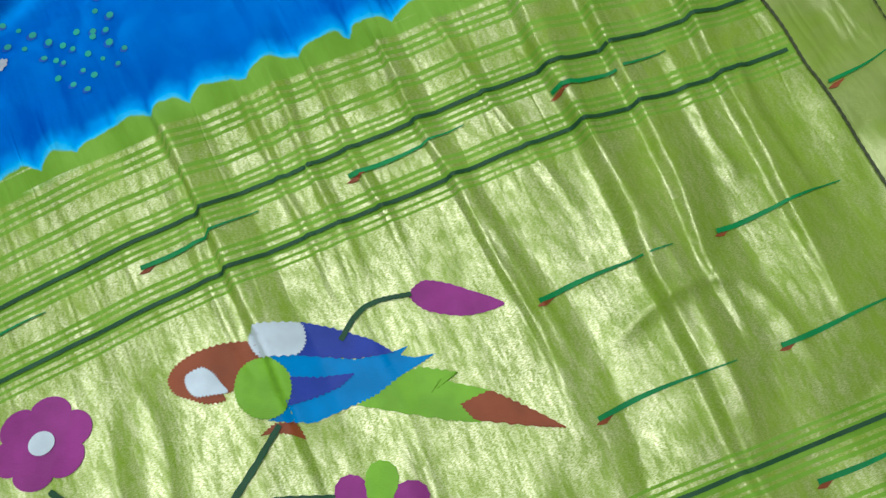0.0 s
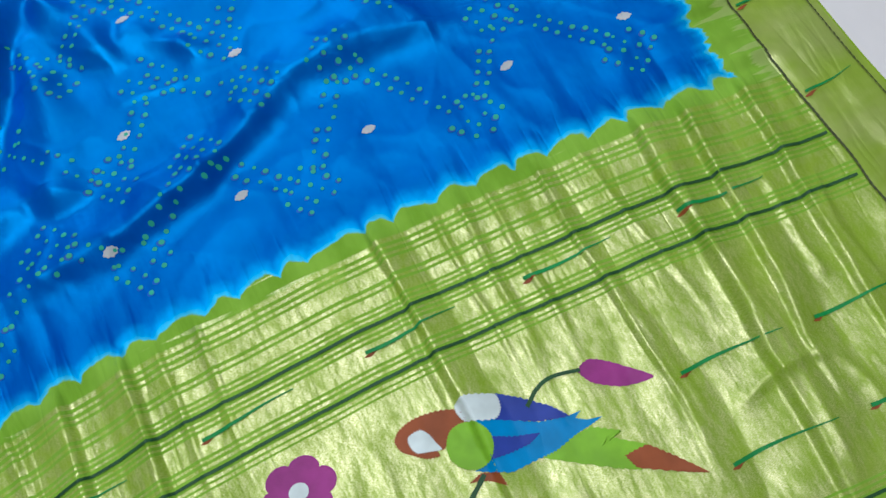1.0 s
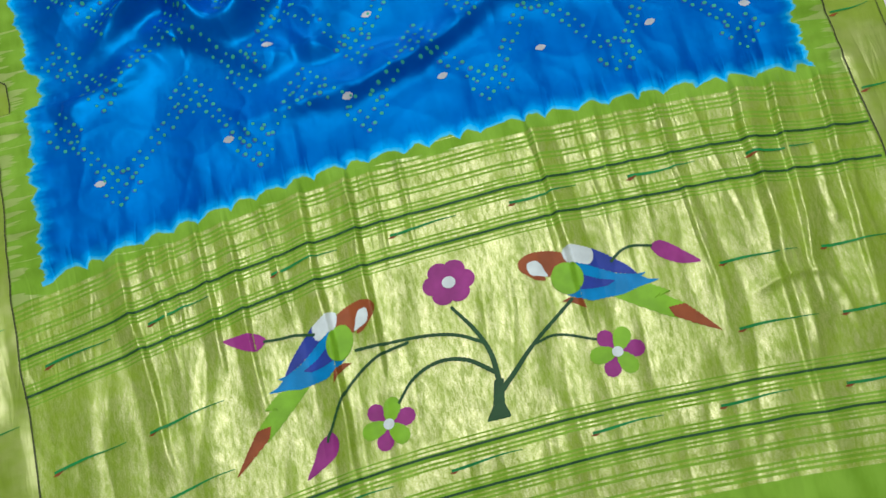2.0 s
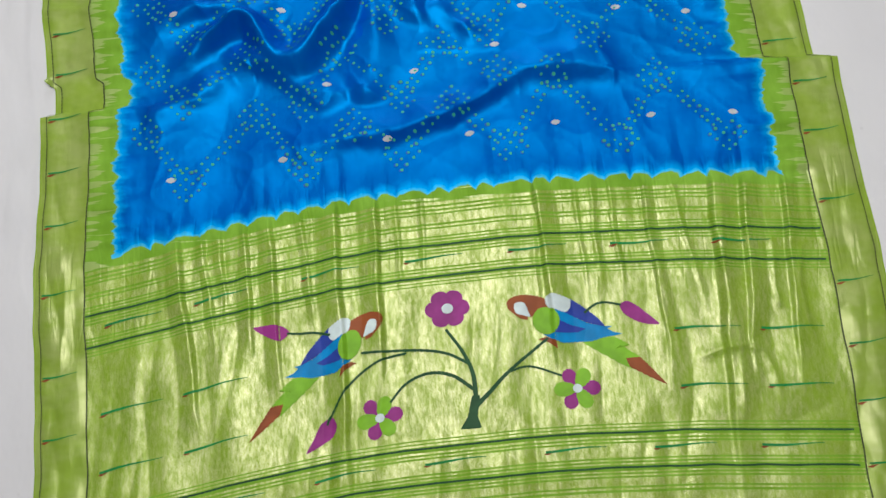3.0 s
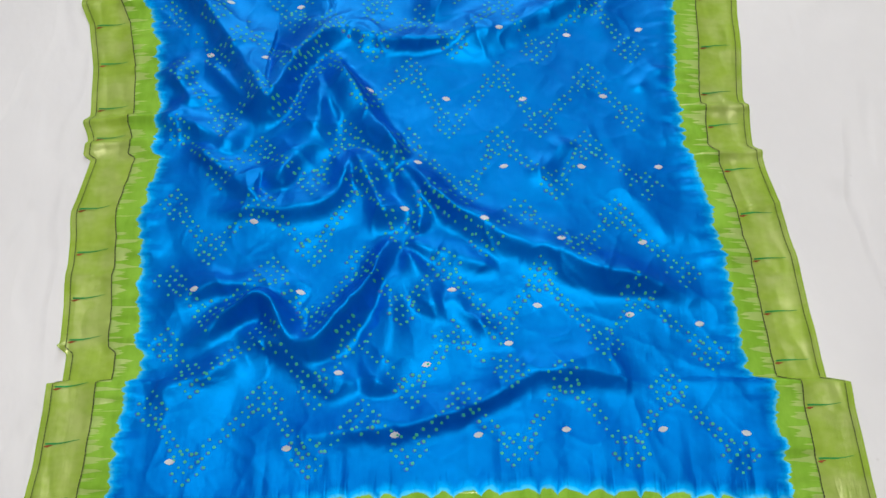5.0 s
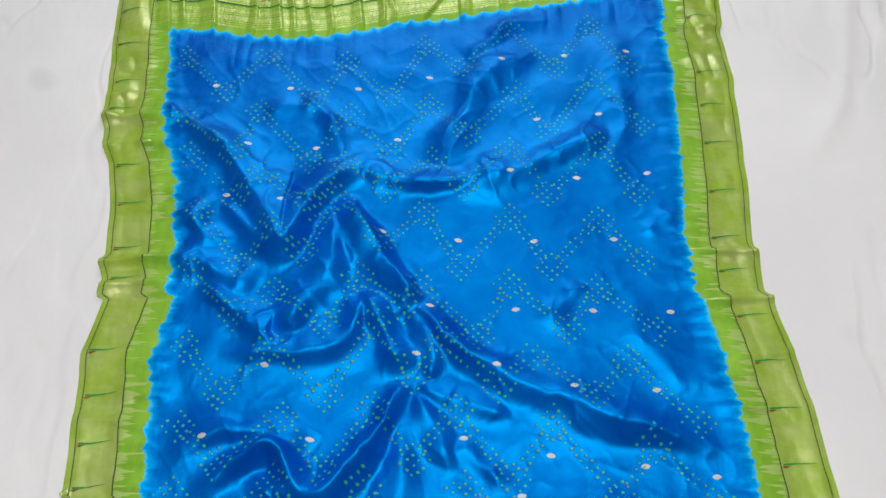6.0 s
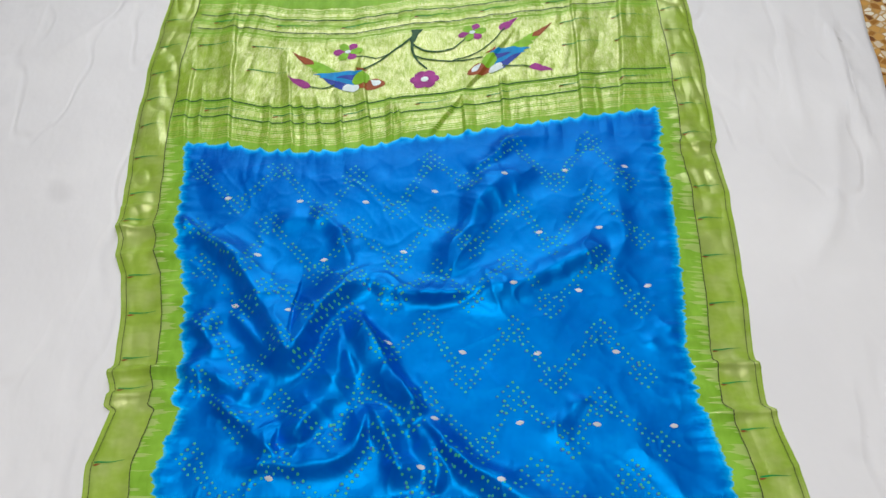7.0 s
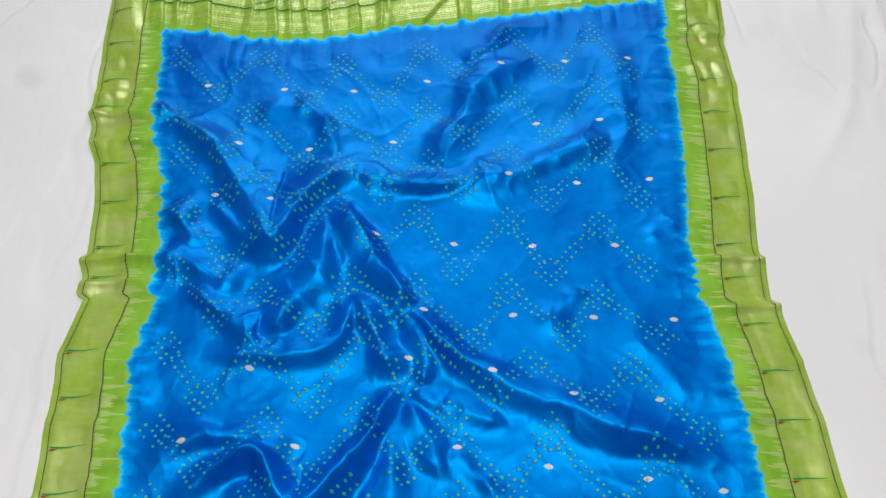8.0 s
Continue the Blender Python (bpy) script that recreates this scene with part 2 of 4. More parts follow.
FRAME_PAINT, TUBE_BODY = plain("frame_paint", (0.6, 0.58, 0.54)), plain("fitting_paint", (0.75, 0.75, 0.75))

# ---- forms of the cloth ----
LATTICE = np.random.RandomState(7).rand(256, 256)


def vnoise(x, y, scale, shift=0.0):
    """Smooth noise, -1 to 1."""
    x, y = np.asarray(x) * scale + 91.3 + shift, np.asarray(y) * scale + 47.7 + 2 * shift
    i, j = np.floor(x).astype(int), np.floor(y).astype(int)
    u, v = x - i, y - j
    u, v = u * u * (3 - 2 * u), v * v * (3 - 2 * v)
    at = lambda a, c: LATTICE[a % 256, c % 256]
    low = at(i, j) * (1 - u) + at(i + 1, j) * u
    top = at(i, j + 1) * (1 - u) + at(i + 1, j + 1) * u
    return 2 * (low * (1 - v) + top * v) - 1


def smooth(v, lo, hi):
    t = np.clip((np.asarray(v) - lo) / (hi - lo), 0, 1)
    return t * t * (3 - 2 * t)


def knots(v, *pairs):
    return np.interp(v, pairs[0::2], pairs[1::2])


def edge_left(y):
    """The selvedge on the left: gathered in pleats, with a tuck at 0.30."""
    x = knots(y, -0.6, -0.566, -0.24, -0.568, 0.07, -0.580, 0.22, -0.572, 0.299, -0.574, 0.302, -0.554, 0.343, -0.557,
              0.352, -0.569, 0.444, -0.577, 0.576, -0.590, 0.668, -0.575, 0.676, -0.588, 0.70, -0.583, 0.732, -0.596, 0.75, -0.590,
              0.85, -0.603, 0.94, -0.622, 0.986, -0.645, 1.02, -0.648, 1.052, -0.660, 1.094, -0.658, 1.243, -0.680, 1.518, -0.698, 2.4, -0.702)
    return x - 0.004 + 0.0022 * vnoise(y, 0 * y, 26)


def edge_right(y):
    x = knots(y, -0.6, 0.592, -0.31, 0.589, -0.018, 0.587, 0.163, 0.575, 0.301, 0.570, 0.305, 0.539, 0.497, 0.529, 0.583, 0.517,
              0.676, 0.502, 0.690, 0.490, 0.757, 0.493, 0.770, 0.487, 0.886, 0.500, 1.149, 0.514, 1.270, 0.509, 1.285, 0.516, 1.529, 0.527, 2.4, 0.522)
    return x + 0.004 + 0.0018 * vnoise(y, 0 * y + 3, 26)


def sag_near(x):
    """How far the lines of the near end-piece lie along the cloth."""
    return knots(x, -0.60, -0.012, -0.503, 0.0, -0.389, 0.019, -0.31, 0.033, -0.232, 0.045, -0.153, 0.056, -0.074, 0.062,
                 0.005, 0.065, 0.083, 0.068, 0.162, 0.068, 0.317, 0.063, 0.503, 0.050, 0.6, 0.042)


def sag_far(x):
    return knots(x, -0.72, 1.333, -0.611, 1.340, -0.499, 1.343, -0.45, 1.333, -0.412, 1.324, -0.33, 1.321, -0.259, 1.325, -0.19, 1.342, -0.119, 1.361,
                 -0.023, 1.372, 0.134, 1.407, 0.281, 1.434, 0.436, 1.455, 0.55, 1.463)


def band(x, y):
    return np.minimum(y - sag_near(x), sag_far(x) - y)


def edge(x, y):
    lo, hi = edge_left(y), edge_right(y)
    return np.minimum(x - lo, hi - x)


def open_curve(points, per=12):
    """A smooth line through a few points."""
    p = np.array(points, float).reshape(-1, 2)
    p = np.vstack([2 * p[0] - p[1], p, 2 * p[-1] - p[-2]])
    out = []
    for k in range(1, len(p) - 2):
        a, b, c, d = p[k - 1:k + 3]
        for t in np.arange(per) / per:
            out.append(0.5 * (2 * b + (c - a) * t + (2 * a - 5 * b + 4 * c - d) * t * t + (3 * b - a - 3 * c + d) * t ** 3))
    out.append(p[-2])
    return np.array(out)


def ridge(x, y, way, height, left, right, power=1.35, fade=0.18):
    """A fold along a smooth line, with its own slope on either side; a low power gives it a sharp crest."""
    p = open_curve(way, 6)
    reach = 3.2 * max(left, right)
    full = np.zeros(np.shape(x))
    close = (x > p[:, 0].min() - reach) & (x < p[:, 0].max() + reach) & (y > p[:, 1].min() - reach) & (y < p[:, 1].max() + reach)
    if not np.any(close):
        return full
    x, y = np.broadcast_to(x, full.shape)[close], np.broadcast_to(y, full.shape)[close]
    best, side, along = np.full(x.shape, 9.0), np.zeros(x.shape), np.zeros(x.shape)
    for k in range(len(p) - 1):
        dx, dy = p[k + 1] - p[k]
        t = np.clip(((x - p[k, 0]) * dx + (y - p[k, 1]) * dy) / (dx * dx + dy * dy + 1e-12), 0, 1)
        ox, oy = x - p[k, 0] - t * dx, y - p[k, 1] - t * dy
        dist = ox * ox + oy * oy
        near = dist < best
        best = np.where(near, dist, best)
        side = np.where(near, dx * oy - dy * ox, side)
        along = np.where(near, (k + t) / (len(p) - 1), along)
    w = np.where(side > 0, left, right) * (1 + 0.25 * np.sin(9 * along + 40 * p[0, 0]))
    taper = smooth(along, -0.02, fade) * smooth(along, 1.02, 1 - fade) * (1 + 0.18 * np.sin(13 * along + 70 * p[0, 1]))
    full[close] = height * taper * np.exp(-(np.sqrt(best) / w) ** power)
    return full


FOLDS = []


def fold(height, left, right, *way):
    """A long fold of the blue field: its height, the width of its slopes to the left and right of its way, and the way."""
    FOLDS.append((way, height, left, right))


fold(0.034, 0.05, 0.022, -0.528, 1.002, -0.477, 0.998, -0.431, 0.968, -0.386, 0.912, -0.347, 0.853, -0.321, 0.808, -0.302, 0.766, -0.287, 0.766, -0.269, 0.814, -0.244, 0.86, -0.217, 0.893, -0.183, 0.912, -0.132, 0.903)
fold(0.013, 0.03, 0.026, -0.37, 0.87, -0.327, 0.847, -0.287, 0.847, -0.26, 0.866)
fold(0.018, 0.035, 0.016, -0.183, 0.911, -0.132, 0.9, -0.062, 0.891, 0.008, 0.898, 0.049, 0.916)
fold(0.018, 0.04, 0.028, -0.022, 0.868, 0.028, 0.89, 0.068, 0.908, 0.12, 0.926, 0.182, 0.957, 0.236, 0.99, 0.276, 1.02)
fold(0.017, 0.032, 0.035, 0.144, 1.202, 0.087, 1.175, 0.037, 1.128, 0.017, 1.058, -0.01, 0.991, -0.027, 0.916)
fold(0.011, 0.02, 0.03, 0.19, 1.293, 0.096, 1.269, 0.053, 1.214, 0.004, 1.179)
fold(0.007, 0.024, 0.03, 0.304, 1.273, 0.297, 1.145, 0.297, 1.047, 0.274, 0.956, 0.253, 0.894)
fold(0.006, 0.02, 0.02, 0.384, 0.843, 0.342, 0.825, 0.299, 0.789)
fold(0.012, 0.02, 0.024, -0.299, 1.09, -0.246, 1.049, -0.218, 0.99, -0.211, 0.914)
fold(0.01, 0.014, 0.02, -0.55, 1.07, -0.499, 1.027, -0.438, 0.984, -0.391, 0.95)
fold(0.005, 0.02, 0.02, -0.363, 1.041, -0.312, 1.062, -0.246, 1.049)
fold(0.013, 0.03, 0.017, -0.419, 0.859, -0.371, 0.813, -0.329, 0.77, -0.3, 0.739, -0.265, 0.733)
fold(0.012, 0.03, 0.02, -0.484, 0.846, -0.447, 0.804, -0.415, 0.747)
fold(0.018, 0.03, 0.026, -0.473, 0.744, -0.427, 0.733, -0.378, 0.706, -0.329, 0.677)
fold(0.016, 0.03, 0.018, -0.423, 0.698, -0.382, 0.662, -0.343, 0.631, -0.299, 0.594, -0.282, 0.6)
fold(0.022, 0.025, 0.045, -0.217, 0.864, -0.214, 0.746, -0.226, 0.692, -0.254, 0.641, -0.286, 0.595)
fold(0.018, 0.03, 0.017, -0.372, 0.567, -0.301, 0.569, -0.223, 0.576, -0.18, 0.592, -0.162, 0.63, -0.159, 0.679)
fold(0.032, 0.014, 0.042, -0.197, 0.879, -0.162, 0.801, -0.123, 0.735, -0.084, 0.679, -0.057, 0.64)
fold(0.026, 0.03, 0.022, -0.094, 0.692, -0.048, 0.628, -0.003, 0.575, 0.049, 0.542, 0.134, 0.504, 0.218, 0.471, 0.3, 0.447, 0.4, 0.406)
fold(0.02, 0.03, 0.018, -0.159, 0.686, -0.133, 0.63, -0.109, 0.58, -0.09, 0.531)
fold(0.015, 0.016, 0.022, -0.084, 0.65, -0.056, 0.609, -0.042, 0.56, -0.051, 0.522)
fold(0.013, 0.025, 0.018, -0.446, 0.408, -0.382, 0.437, -0.333, 0.448, -0.282, 0.444, -0.247, 0.43, -0.216, 0.405)
fold(0.034, 0.018, 0.021, -0.395, 0.339, -0.335, 0.388, -0.288, 0.418, -0.258, 0.41, -0.238, 0.368, -0.214, 0.348, -0.188, 0.358, -0.153, 0.401, -0.117, 0.448, -0.098, 0.503, -0.085, 0.527)
fold(0.013, 0.02, 0.024, -0.303, 0.314, -0.272, 0.358, -0.252, 0.355, -0.206, 0.319, -0.156, 0.298, -0.107, 0.284)
fold(0.01, 0.02, 0.02, -0.439, 0.277, -0.373, 0.296, -0.319, 0.319, -0.289, 0.339)
fold(0.012, 0.03, 0.032, -0.091, 0.503, -0.085, 0.394, -0.094, 0.317, -0.111, 0.26)
fold(0.011, 0.018, 0.026, -0.081, 0.512, -0.041, 0.457, -0.005, 0.385)
fold(0.009, 0.02, 0.02, -0.076, 0.517, -0.029, 0.505, 0.031, 0.49, 0.082, 0.467)
fold(0.006, 0.02, 0.018, -0.012, 0.438, 0.03, 0.394, 0.066, 0.355)
fold(0.0016, 0.03, 0.005, -0.085, 0.354, 0.005, 0.353, 0.086, 0.349, 0.232, 0.335, 0.399, 0.308)
fold(0.015, 0.035, 0.016, -0.294, 0.222, -0.184, 0.222, -0.074, 0.232, 0.004, 0.248, 0.06, 0.276, 0.117, 0.302, 0.174, 0.313, 0.238, 0.304, 0.324, 0.284)
fold(0.0045, 0.03, 0.024, 0.247, 0.749, 0.269, 0.68, 0.285, 0.608, 0.311, 0.559, 0.344, 0.506)
fold(0.006, 0.02, 0.02, 0.193, 0.706, 0.164, 0.66, 0.122, 0.629)
PLEATS = [
    # short pleats across the side borders
    ((-0.56, 0.353, -0.62, 0.352), 0.010, 0.010, 0.006), ((-0.46, 0.700, -0.63, 0.690), 0.010, 0.012, 0.010), ((-0.44, 0.745, -0.63, 0.735), 0.013, 0.010, 0.009),
    ((-0.50, 1.035, -0.68, 1.045), 0.014, 0.012, 0.010), ((-0.54, 0.985, -0.68, 0.975), 0.007, 0.012, 0.010), ((-0.56, 1.10, -0.70, 1.09), 0.008, 0.010, 0.010),
    ((0.39, 0.668, 0.53, 0.680), 0.009, 0.010, 0.007), ((0.38, 0.758, 0.52, 0.765), 0.010, 0.009, 0.007), ((0.40, 1.262, 0.54, 1.275), 0.009, 0.010, 0.006),
    ((0.41, 0.560, 0.54, 0.59), 0.004, 0.012, 0.008), ((-0.46, 0.46, -0.60, 0.47), 0.004, 0.014, 0.01),
]


STRIPS, STRIPS_FAR = [], []


def strip(pleats, *way_and_width):
    """A flat pleat of an end-piece, from the dyed edge inwards: where it begins, where it ends, its width."""
    pleats.append(way_and_width)


strip(STRIPS, -0.385, 0.086, -0.368, -0.068, 0.019)
strip(STRIPS, -0.344, 0.091, -0.335, -0.001, 0.009)
strip(STRIPS, -0.32, 0.094, -0.317, 0.03, 0.01)
strip(STRIPS, -0.291, 0.1, -0.287, -0.004, 0.016)
strip(STRIPS, -0.255, 0.106, -0.249, -0.037, 0.016)
strip(STRIPS, -0.207, 0.111, -0.197, 0.022, 0.008)
strip(STRIPS, -0.169, 0.116, -0.165, -0.11, 0.025)
strip(STRIPS, -0.108, 0.112, -0.11, -0.022, 0.022)
strip(STRIPS, -0.072, 0.118, -0.072, 0.046, 0.005)
strip(STRIPS, -0.034, 0.124, -0.037, 0.051, 0.005)
strip(STRIPS, 0.136, 0.113, 0.143, -0.03, 0.022)
strip(STRIPS, 0.181, 0.118, 0.183, 0.029, 0.005)
strip(STRIPS, 0.204, 0.116, 0.204, 0.036, 0.006)
strip(STRIPS, 0.23, 0.114, 0.233, 0.034, 0.006)
strip(STRIPS, 0.28, 0.111, 0.286, -0.039, 0.011)
strip(STRIPS, 0.319, 0.108, 0.332, 0.02, 0.006)
strip(STRIPS, 0.383, 0.129, 0.376, -0.12, 0.03)
strip(STRIPS, 0.422, 0.118, 0.41, -0.047, 0.022)
strip(STRIPS, 0.474, 0.106, 0.466, -0.051, 0.016)
strip(STRIPS_FAR, -0.59, 1.291, -0.608, 1.453, 0.024)
strip(STRIPS_FAR, -0.552, 1.291, -0.565, 1.383, 0.011)
strip(STRIPS_FAR, -0.501, 1.291, -0.538, 1.605, 0.028)
strip(STRIPS_FAR, -0.414, 1.308, -0.418, 1.367, 0.014)
strip(STRIPS_FAR, -0.367, 1.309, -0.389, 1.454, 0.016)
strip(STRIPS_FAR, -0.333, 1.301, -0.346, 1.367, 0.01)
strip(STRIPS_FAR, -0.298, 1.293, -0.312, 1.367, 0.009)
strip(STRIPS_FAR, -0.258, 1.293, -0.267, 1.368, 0.011)
strip(STRIPS_FAR, -0.206, 1.302, -0.226, 1.438, 0.02)
strip(STRIPS_FAR, -0.155, 1.326, -0.16, 1.385, 0.012)
strip(STRIPS_FAR, -0.134, 1.327, -0.145, 1.368, 0.01)
strip(STRIPS_FAR, -0.061, 1.344, 0.036, 1.522, 0.041)
strip(STRIPS_FAR, 0.013, 1.344, 0.006, 1.421, 0.021)
strip(STRIPS_FAR, 0.088, 1.362, 0.088, 1.44, 0.014)
strip(STRIPS_FAR, 0.267, 1.371, 0.271, 1.691, 0.031)
strip(STRIPS_FAR, 0.287, 1.371, 0.287, 1.423, 0.01)
strip(STRIPS_FAR, 0.361, 1.389, 0.387, 1.712, 0.045)
# single sharp creases in the near end-piece
CREASES = (((0.379, 0.115, 0.374, 0.061, 0.369, 0.008, 0.370, -0.042, 0.377, -0.092, 0.371, -0.170, 0.368, -0.21), 0.0035, 0.006),
           ((0.443, 0.05, 0.438, -0.018, 0.438, -0.06), 0.003, 0.005), ((0.49, 0.05, 0.471, -0.009, 0.471, -0.042, 0.478, -0.12), 0.003, 0.005),
           ((0.31, -0.118, 0.371, -0.103, 0.411, -0.120, 0.424, -0.19), 0.0035, 0.005), ((0.282, 0.03, 0.291, -0.040, 0.300, -0.12), 0.0025, 0.004),
           ((0.201, 0.04, 0.197, -0.014, 0.199, -0.08), 0.002, 0.004), ((0.119, 0.11, 0.118, 0.063, 0.116, 0.017, 0.121, -0.05), 0.002, 0.003),
           ((-0.545, 0.10, -0.535, 0.03, -0.54, -0.08), 0.003, 0.006))


def height(x, y):
    """Height of the cloth over the floor cloth."""
    x, y = np.asarray(x, float), np.asarray(y, float)
    b, e = band(x, y), edge(x, y)
    free = smooth(e, 0.03, 0.15) * smooth(b, 0.06, 0.15)
    z = np.zeros(x.shape)
    wx = x + free * (0.0050 * vnoise(x, y, 17, 31) + 0.0022 * vnoise(x, y, 44, 33))
    wy = y + free * (0.0050 * vnoise(x, y, 17, 35) + 0.0022 * vnoise(x, y, 44, 37))
    for way, h, left, right in FOLDS:
        r = ridge(wx, wy, way, 1.05 * h, 0.95 * left, 0.88 * right, 1.65, 0.22)
        z = np.cbrt(z ** 3 + r ** 3)
    # sharp small creases round the long folds
    crumple = 0.8 * (1 - np.abs(vnoise(wx + 0.5 * wy, wy - 0.5 * wx, 8.5, 41))) ** 6 + 0.45 * (1 - np.abs(vnoise(wx + 0.8 * wy, 0.7 * wy - 0.6 * wx, 24, 45))) ** 5 + 0.6 * (1 - np.abs(vnoise(wx - 0.6 * wy, wy + 0.6 * wx, 15, 43))) ** 6
    z = z + 0.0040 * crumple * (0.35 + 0.65 * smooth(z, 0.0, 0.012))
    z = z * (0.15 * smooth(e, 0.0, 0.05) + 0.85 * free)
    for way, h, left, right in PLEATS:
        z = z + ridge(x, y, way, h, left, right) * smooth(e, 0.20, 0.09)
    # broad billows and fine crumples of the blue field
    z = z + free * (0.0040 * (1 + vnoise(x, y, 7)) + 0.0018 * (1 + vnoise(x, y, 21, 5)) + 0.0026 * np.abs(vnoise(x + 0.4 * y, y - 0.4 * x, 13, 15)))
    # pleats and creases that run the length of the end-pieces, tight where the dye was tied
    end = smooth(b, 0.13, 0.07)
    near = y < 0.6
    drift = 0.010 * vnoise(0.2 * x, y, 7, 8) + 0.05 * np.minimum(b, 0) * (x - 0.05)
    pleat = np.zeros(x.shape)
    for pleats, here in ((STRIPS, near), (STRIPS_FAR, ~near)):
        for x0, y0, x1, y1, narrow in pleats:
            w = 1.3 * narrow + 0.002
            run = (y - y0) / (y1 - y0)
            c = x0 + (x1 - x0) * np.clip(run, -0.3, 1.6) + 0.003 * vnoise(0 * x + x0, y, 19, 8)
            t = (x - c) / w * (1 if x0 > 0 else -1) + 0.5
            wide = np.minimum(np.where(near, 0.42, 0.50) * w, np.where(near, 0.012, 0.009)) * smooth(b, 0.090, 0.062) * np.clip(np.minimum(t / 0.16, 1 - t), 0, 1) * smooth(run, 1.9, 0.9)
            pleat = np.where(here, np.maximum(pleat, wide), pleat)
    crease = np.abs(vnoise(x + drift, 0.30 * y, 24, 2))
    crease = np.where(near, 0.40 * crease * (1 + 1.3 * smooth(b, -0.06, -0.16)), 0.5 * crease)
    low = np.abs(vnoise(x - 0.15 * y, 0.32 * y, 34, 13)) * smooth(b, -0.02, -0.10)
    z = z + end * smooth(e, 0.0, 0.04) * (pleat + 0.0048 * crease + 0.0036 * low
                                          + np.where(near, 0.0022, 0.0028) * np.abs(vnoise(x, 0.12 * y, 44, 9)) * smooth(np.abs(b - 0.05), 0.09, 0.02)
                                          + 0.0012 * (1 + vnoise(x, y, 15, 4)))
    # the near end-piece falls off towards its sides
    z = z + np.where(near, 0.004 * smooth(b, -0.42, -0.22) * end * np.clip((0.50 - x) / 0.13, 0, 1) * np.clip((0.50 + x) / 0.12, 0, 1), 0.0)
    for way, h, w in CREASES:
        z = z + ridge(x, y, way, h, w, w)
    gather = smooth(e, 0.055, 0.085) * smooth(e, 0.16, 0.11) * smooth(b, 0.03, 0.10)
    z = z + gather * 0.0030 * (1 + vnoise(0.12 * x, y, 80, 11))
    # fine pulls in the blue beside its dyed edge, and crinkles of the side borders
    z = z + 0.0022 * np.abs(vnoise(x, 0.12 * y, 46, 19)) * smooth(b, 0.20, 0.11) * smooth(b, 0.07, 0.10) * smooth(e, 0.06, 0.14)
    z = z + 0.0016 * np.abs(vnoise(0.15 * x, y, 46, 21)) * smooth(e, 0.21, 0.13) * smooth(e, 0.10, 0.13) * smooth(b, 0.07, 0.10)
    z = z + (0.0014 + 0.0048 * smooth(y, 0.95, 1.15) + 0.0020 * smooth(y, 0.14, 0.02)) * np.abs(vnoise(x + 0.2 * y, 0.5 * y, 38, 23)) * smooth(e, 0.0, 0.02) * smooth(e, 0.10, 0.06)
    # the tuck: the near part lies on the rest
    z = z + 0.005 * smooth(y, 0.303, 0.299) * smooth(e, 0.30, 0.10) * smooth(y, 0.05, 0.28)
    z = z + 0.0012 * (1 + vnoise(x, y, 12, 3)) * smooth(e, 0.0, 0.02)
    return 0.0022 + z


def sheet_height(x, y):
    """The floor cloth: flat under the saree, with long soft creases beside it."""
    out = smooth(-edge(x, y), 0.02, 0.14)
    z = 0.0030 * vnoise(x + 0.3 * y, 0.4 * y, 4.2) + 0.0018 * vnoise(x, y, 11, 6) + 0.0025 * np.abs(vnoise(x + 0.7 * y, 0.6 * y - 0.3 * x, 6.5, 25))
    for way, h, w in (((0.62, 0.95, 0.72, 1.12, 0.80, 1.45), 0.007, 0.016), ((0.837, 1.216, 0.831, 1.321, 0.832, 1.446, 0.837, 1.575, 0.832, 1.748), 0.012, 0.008),
                      ((0.869, 1.393, 0.862, 1.473, 0.843, 1.509, 0.847, 1.624, 0.864, 1.727), 0.006, 0.006), ((-0.95, 1.5, -0.80, 1.72, -0.76, 1.95), 0.007, 0.012),
                      ((-0.75, 0.36, -1.2, 0.40), 0.003, 0.02), ((0.75, 1.75, 0.72, 1.5, 0.71, 1.3), 0.006, 0.009), ((0.66, 0.35, 0.9, 0.30), 0.003, 0.02)):
        z = z + ridge(x, y, way, h, w, w)
    return np.maximum(z, -0.003) * out


def top(x, y, lift=0.0007):
    return height(x, y) + lift


# ---- objects ----


def mesh_object(name, verts, faces, material, parent=None, soft=True):
    data = bpy.data.meshes.new(name)
    data.from_pydata([tuple(v) for v in verts], [], faces)
    data.materials.append(material)
    if soft:
        data.polygons.foreach_set("use_smooth", [True] * len(data.polygons))
    ob = new(name, data)
    ob.parent = parent
    return ob


def part(name, bm, material, parent, label=""):
    data = bpy.data.meshes.new(name)
    bm.to_mesh(data)
    bm.free()
    data.materials.append(material)
    ob = new(name, data)
    ob.parent = parent
    return tagged(ob, label)


def box(bm, x0, x1, y0, y1, z0, z1, bevel=0.0):
    made = bmesh.ops.create_cube(bm, size=1)
    for v in made["verts"]:
        v.co = Vector(((x0 + x1) / 2 + v.co.x * (x1 - x0), (y0 + y1) / 2 + v.co.y * (y1 - y0), (z0 + z1) / 2 + v.co.z * (z1 - z0)))
    if bevel:
        edges = list({e for v in made["verts"] for e in v.link_edges})
        bmesh.ops.bevel(bm, geom=edges, offset=bevel, segments=2, affect="EDGES")
    return bm


def boxed(name, dims, material, parent=None, label="", bevel=0.0):
    return part(name, box(bmesh.new(), *dims, bevel), material, parent, label)


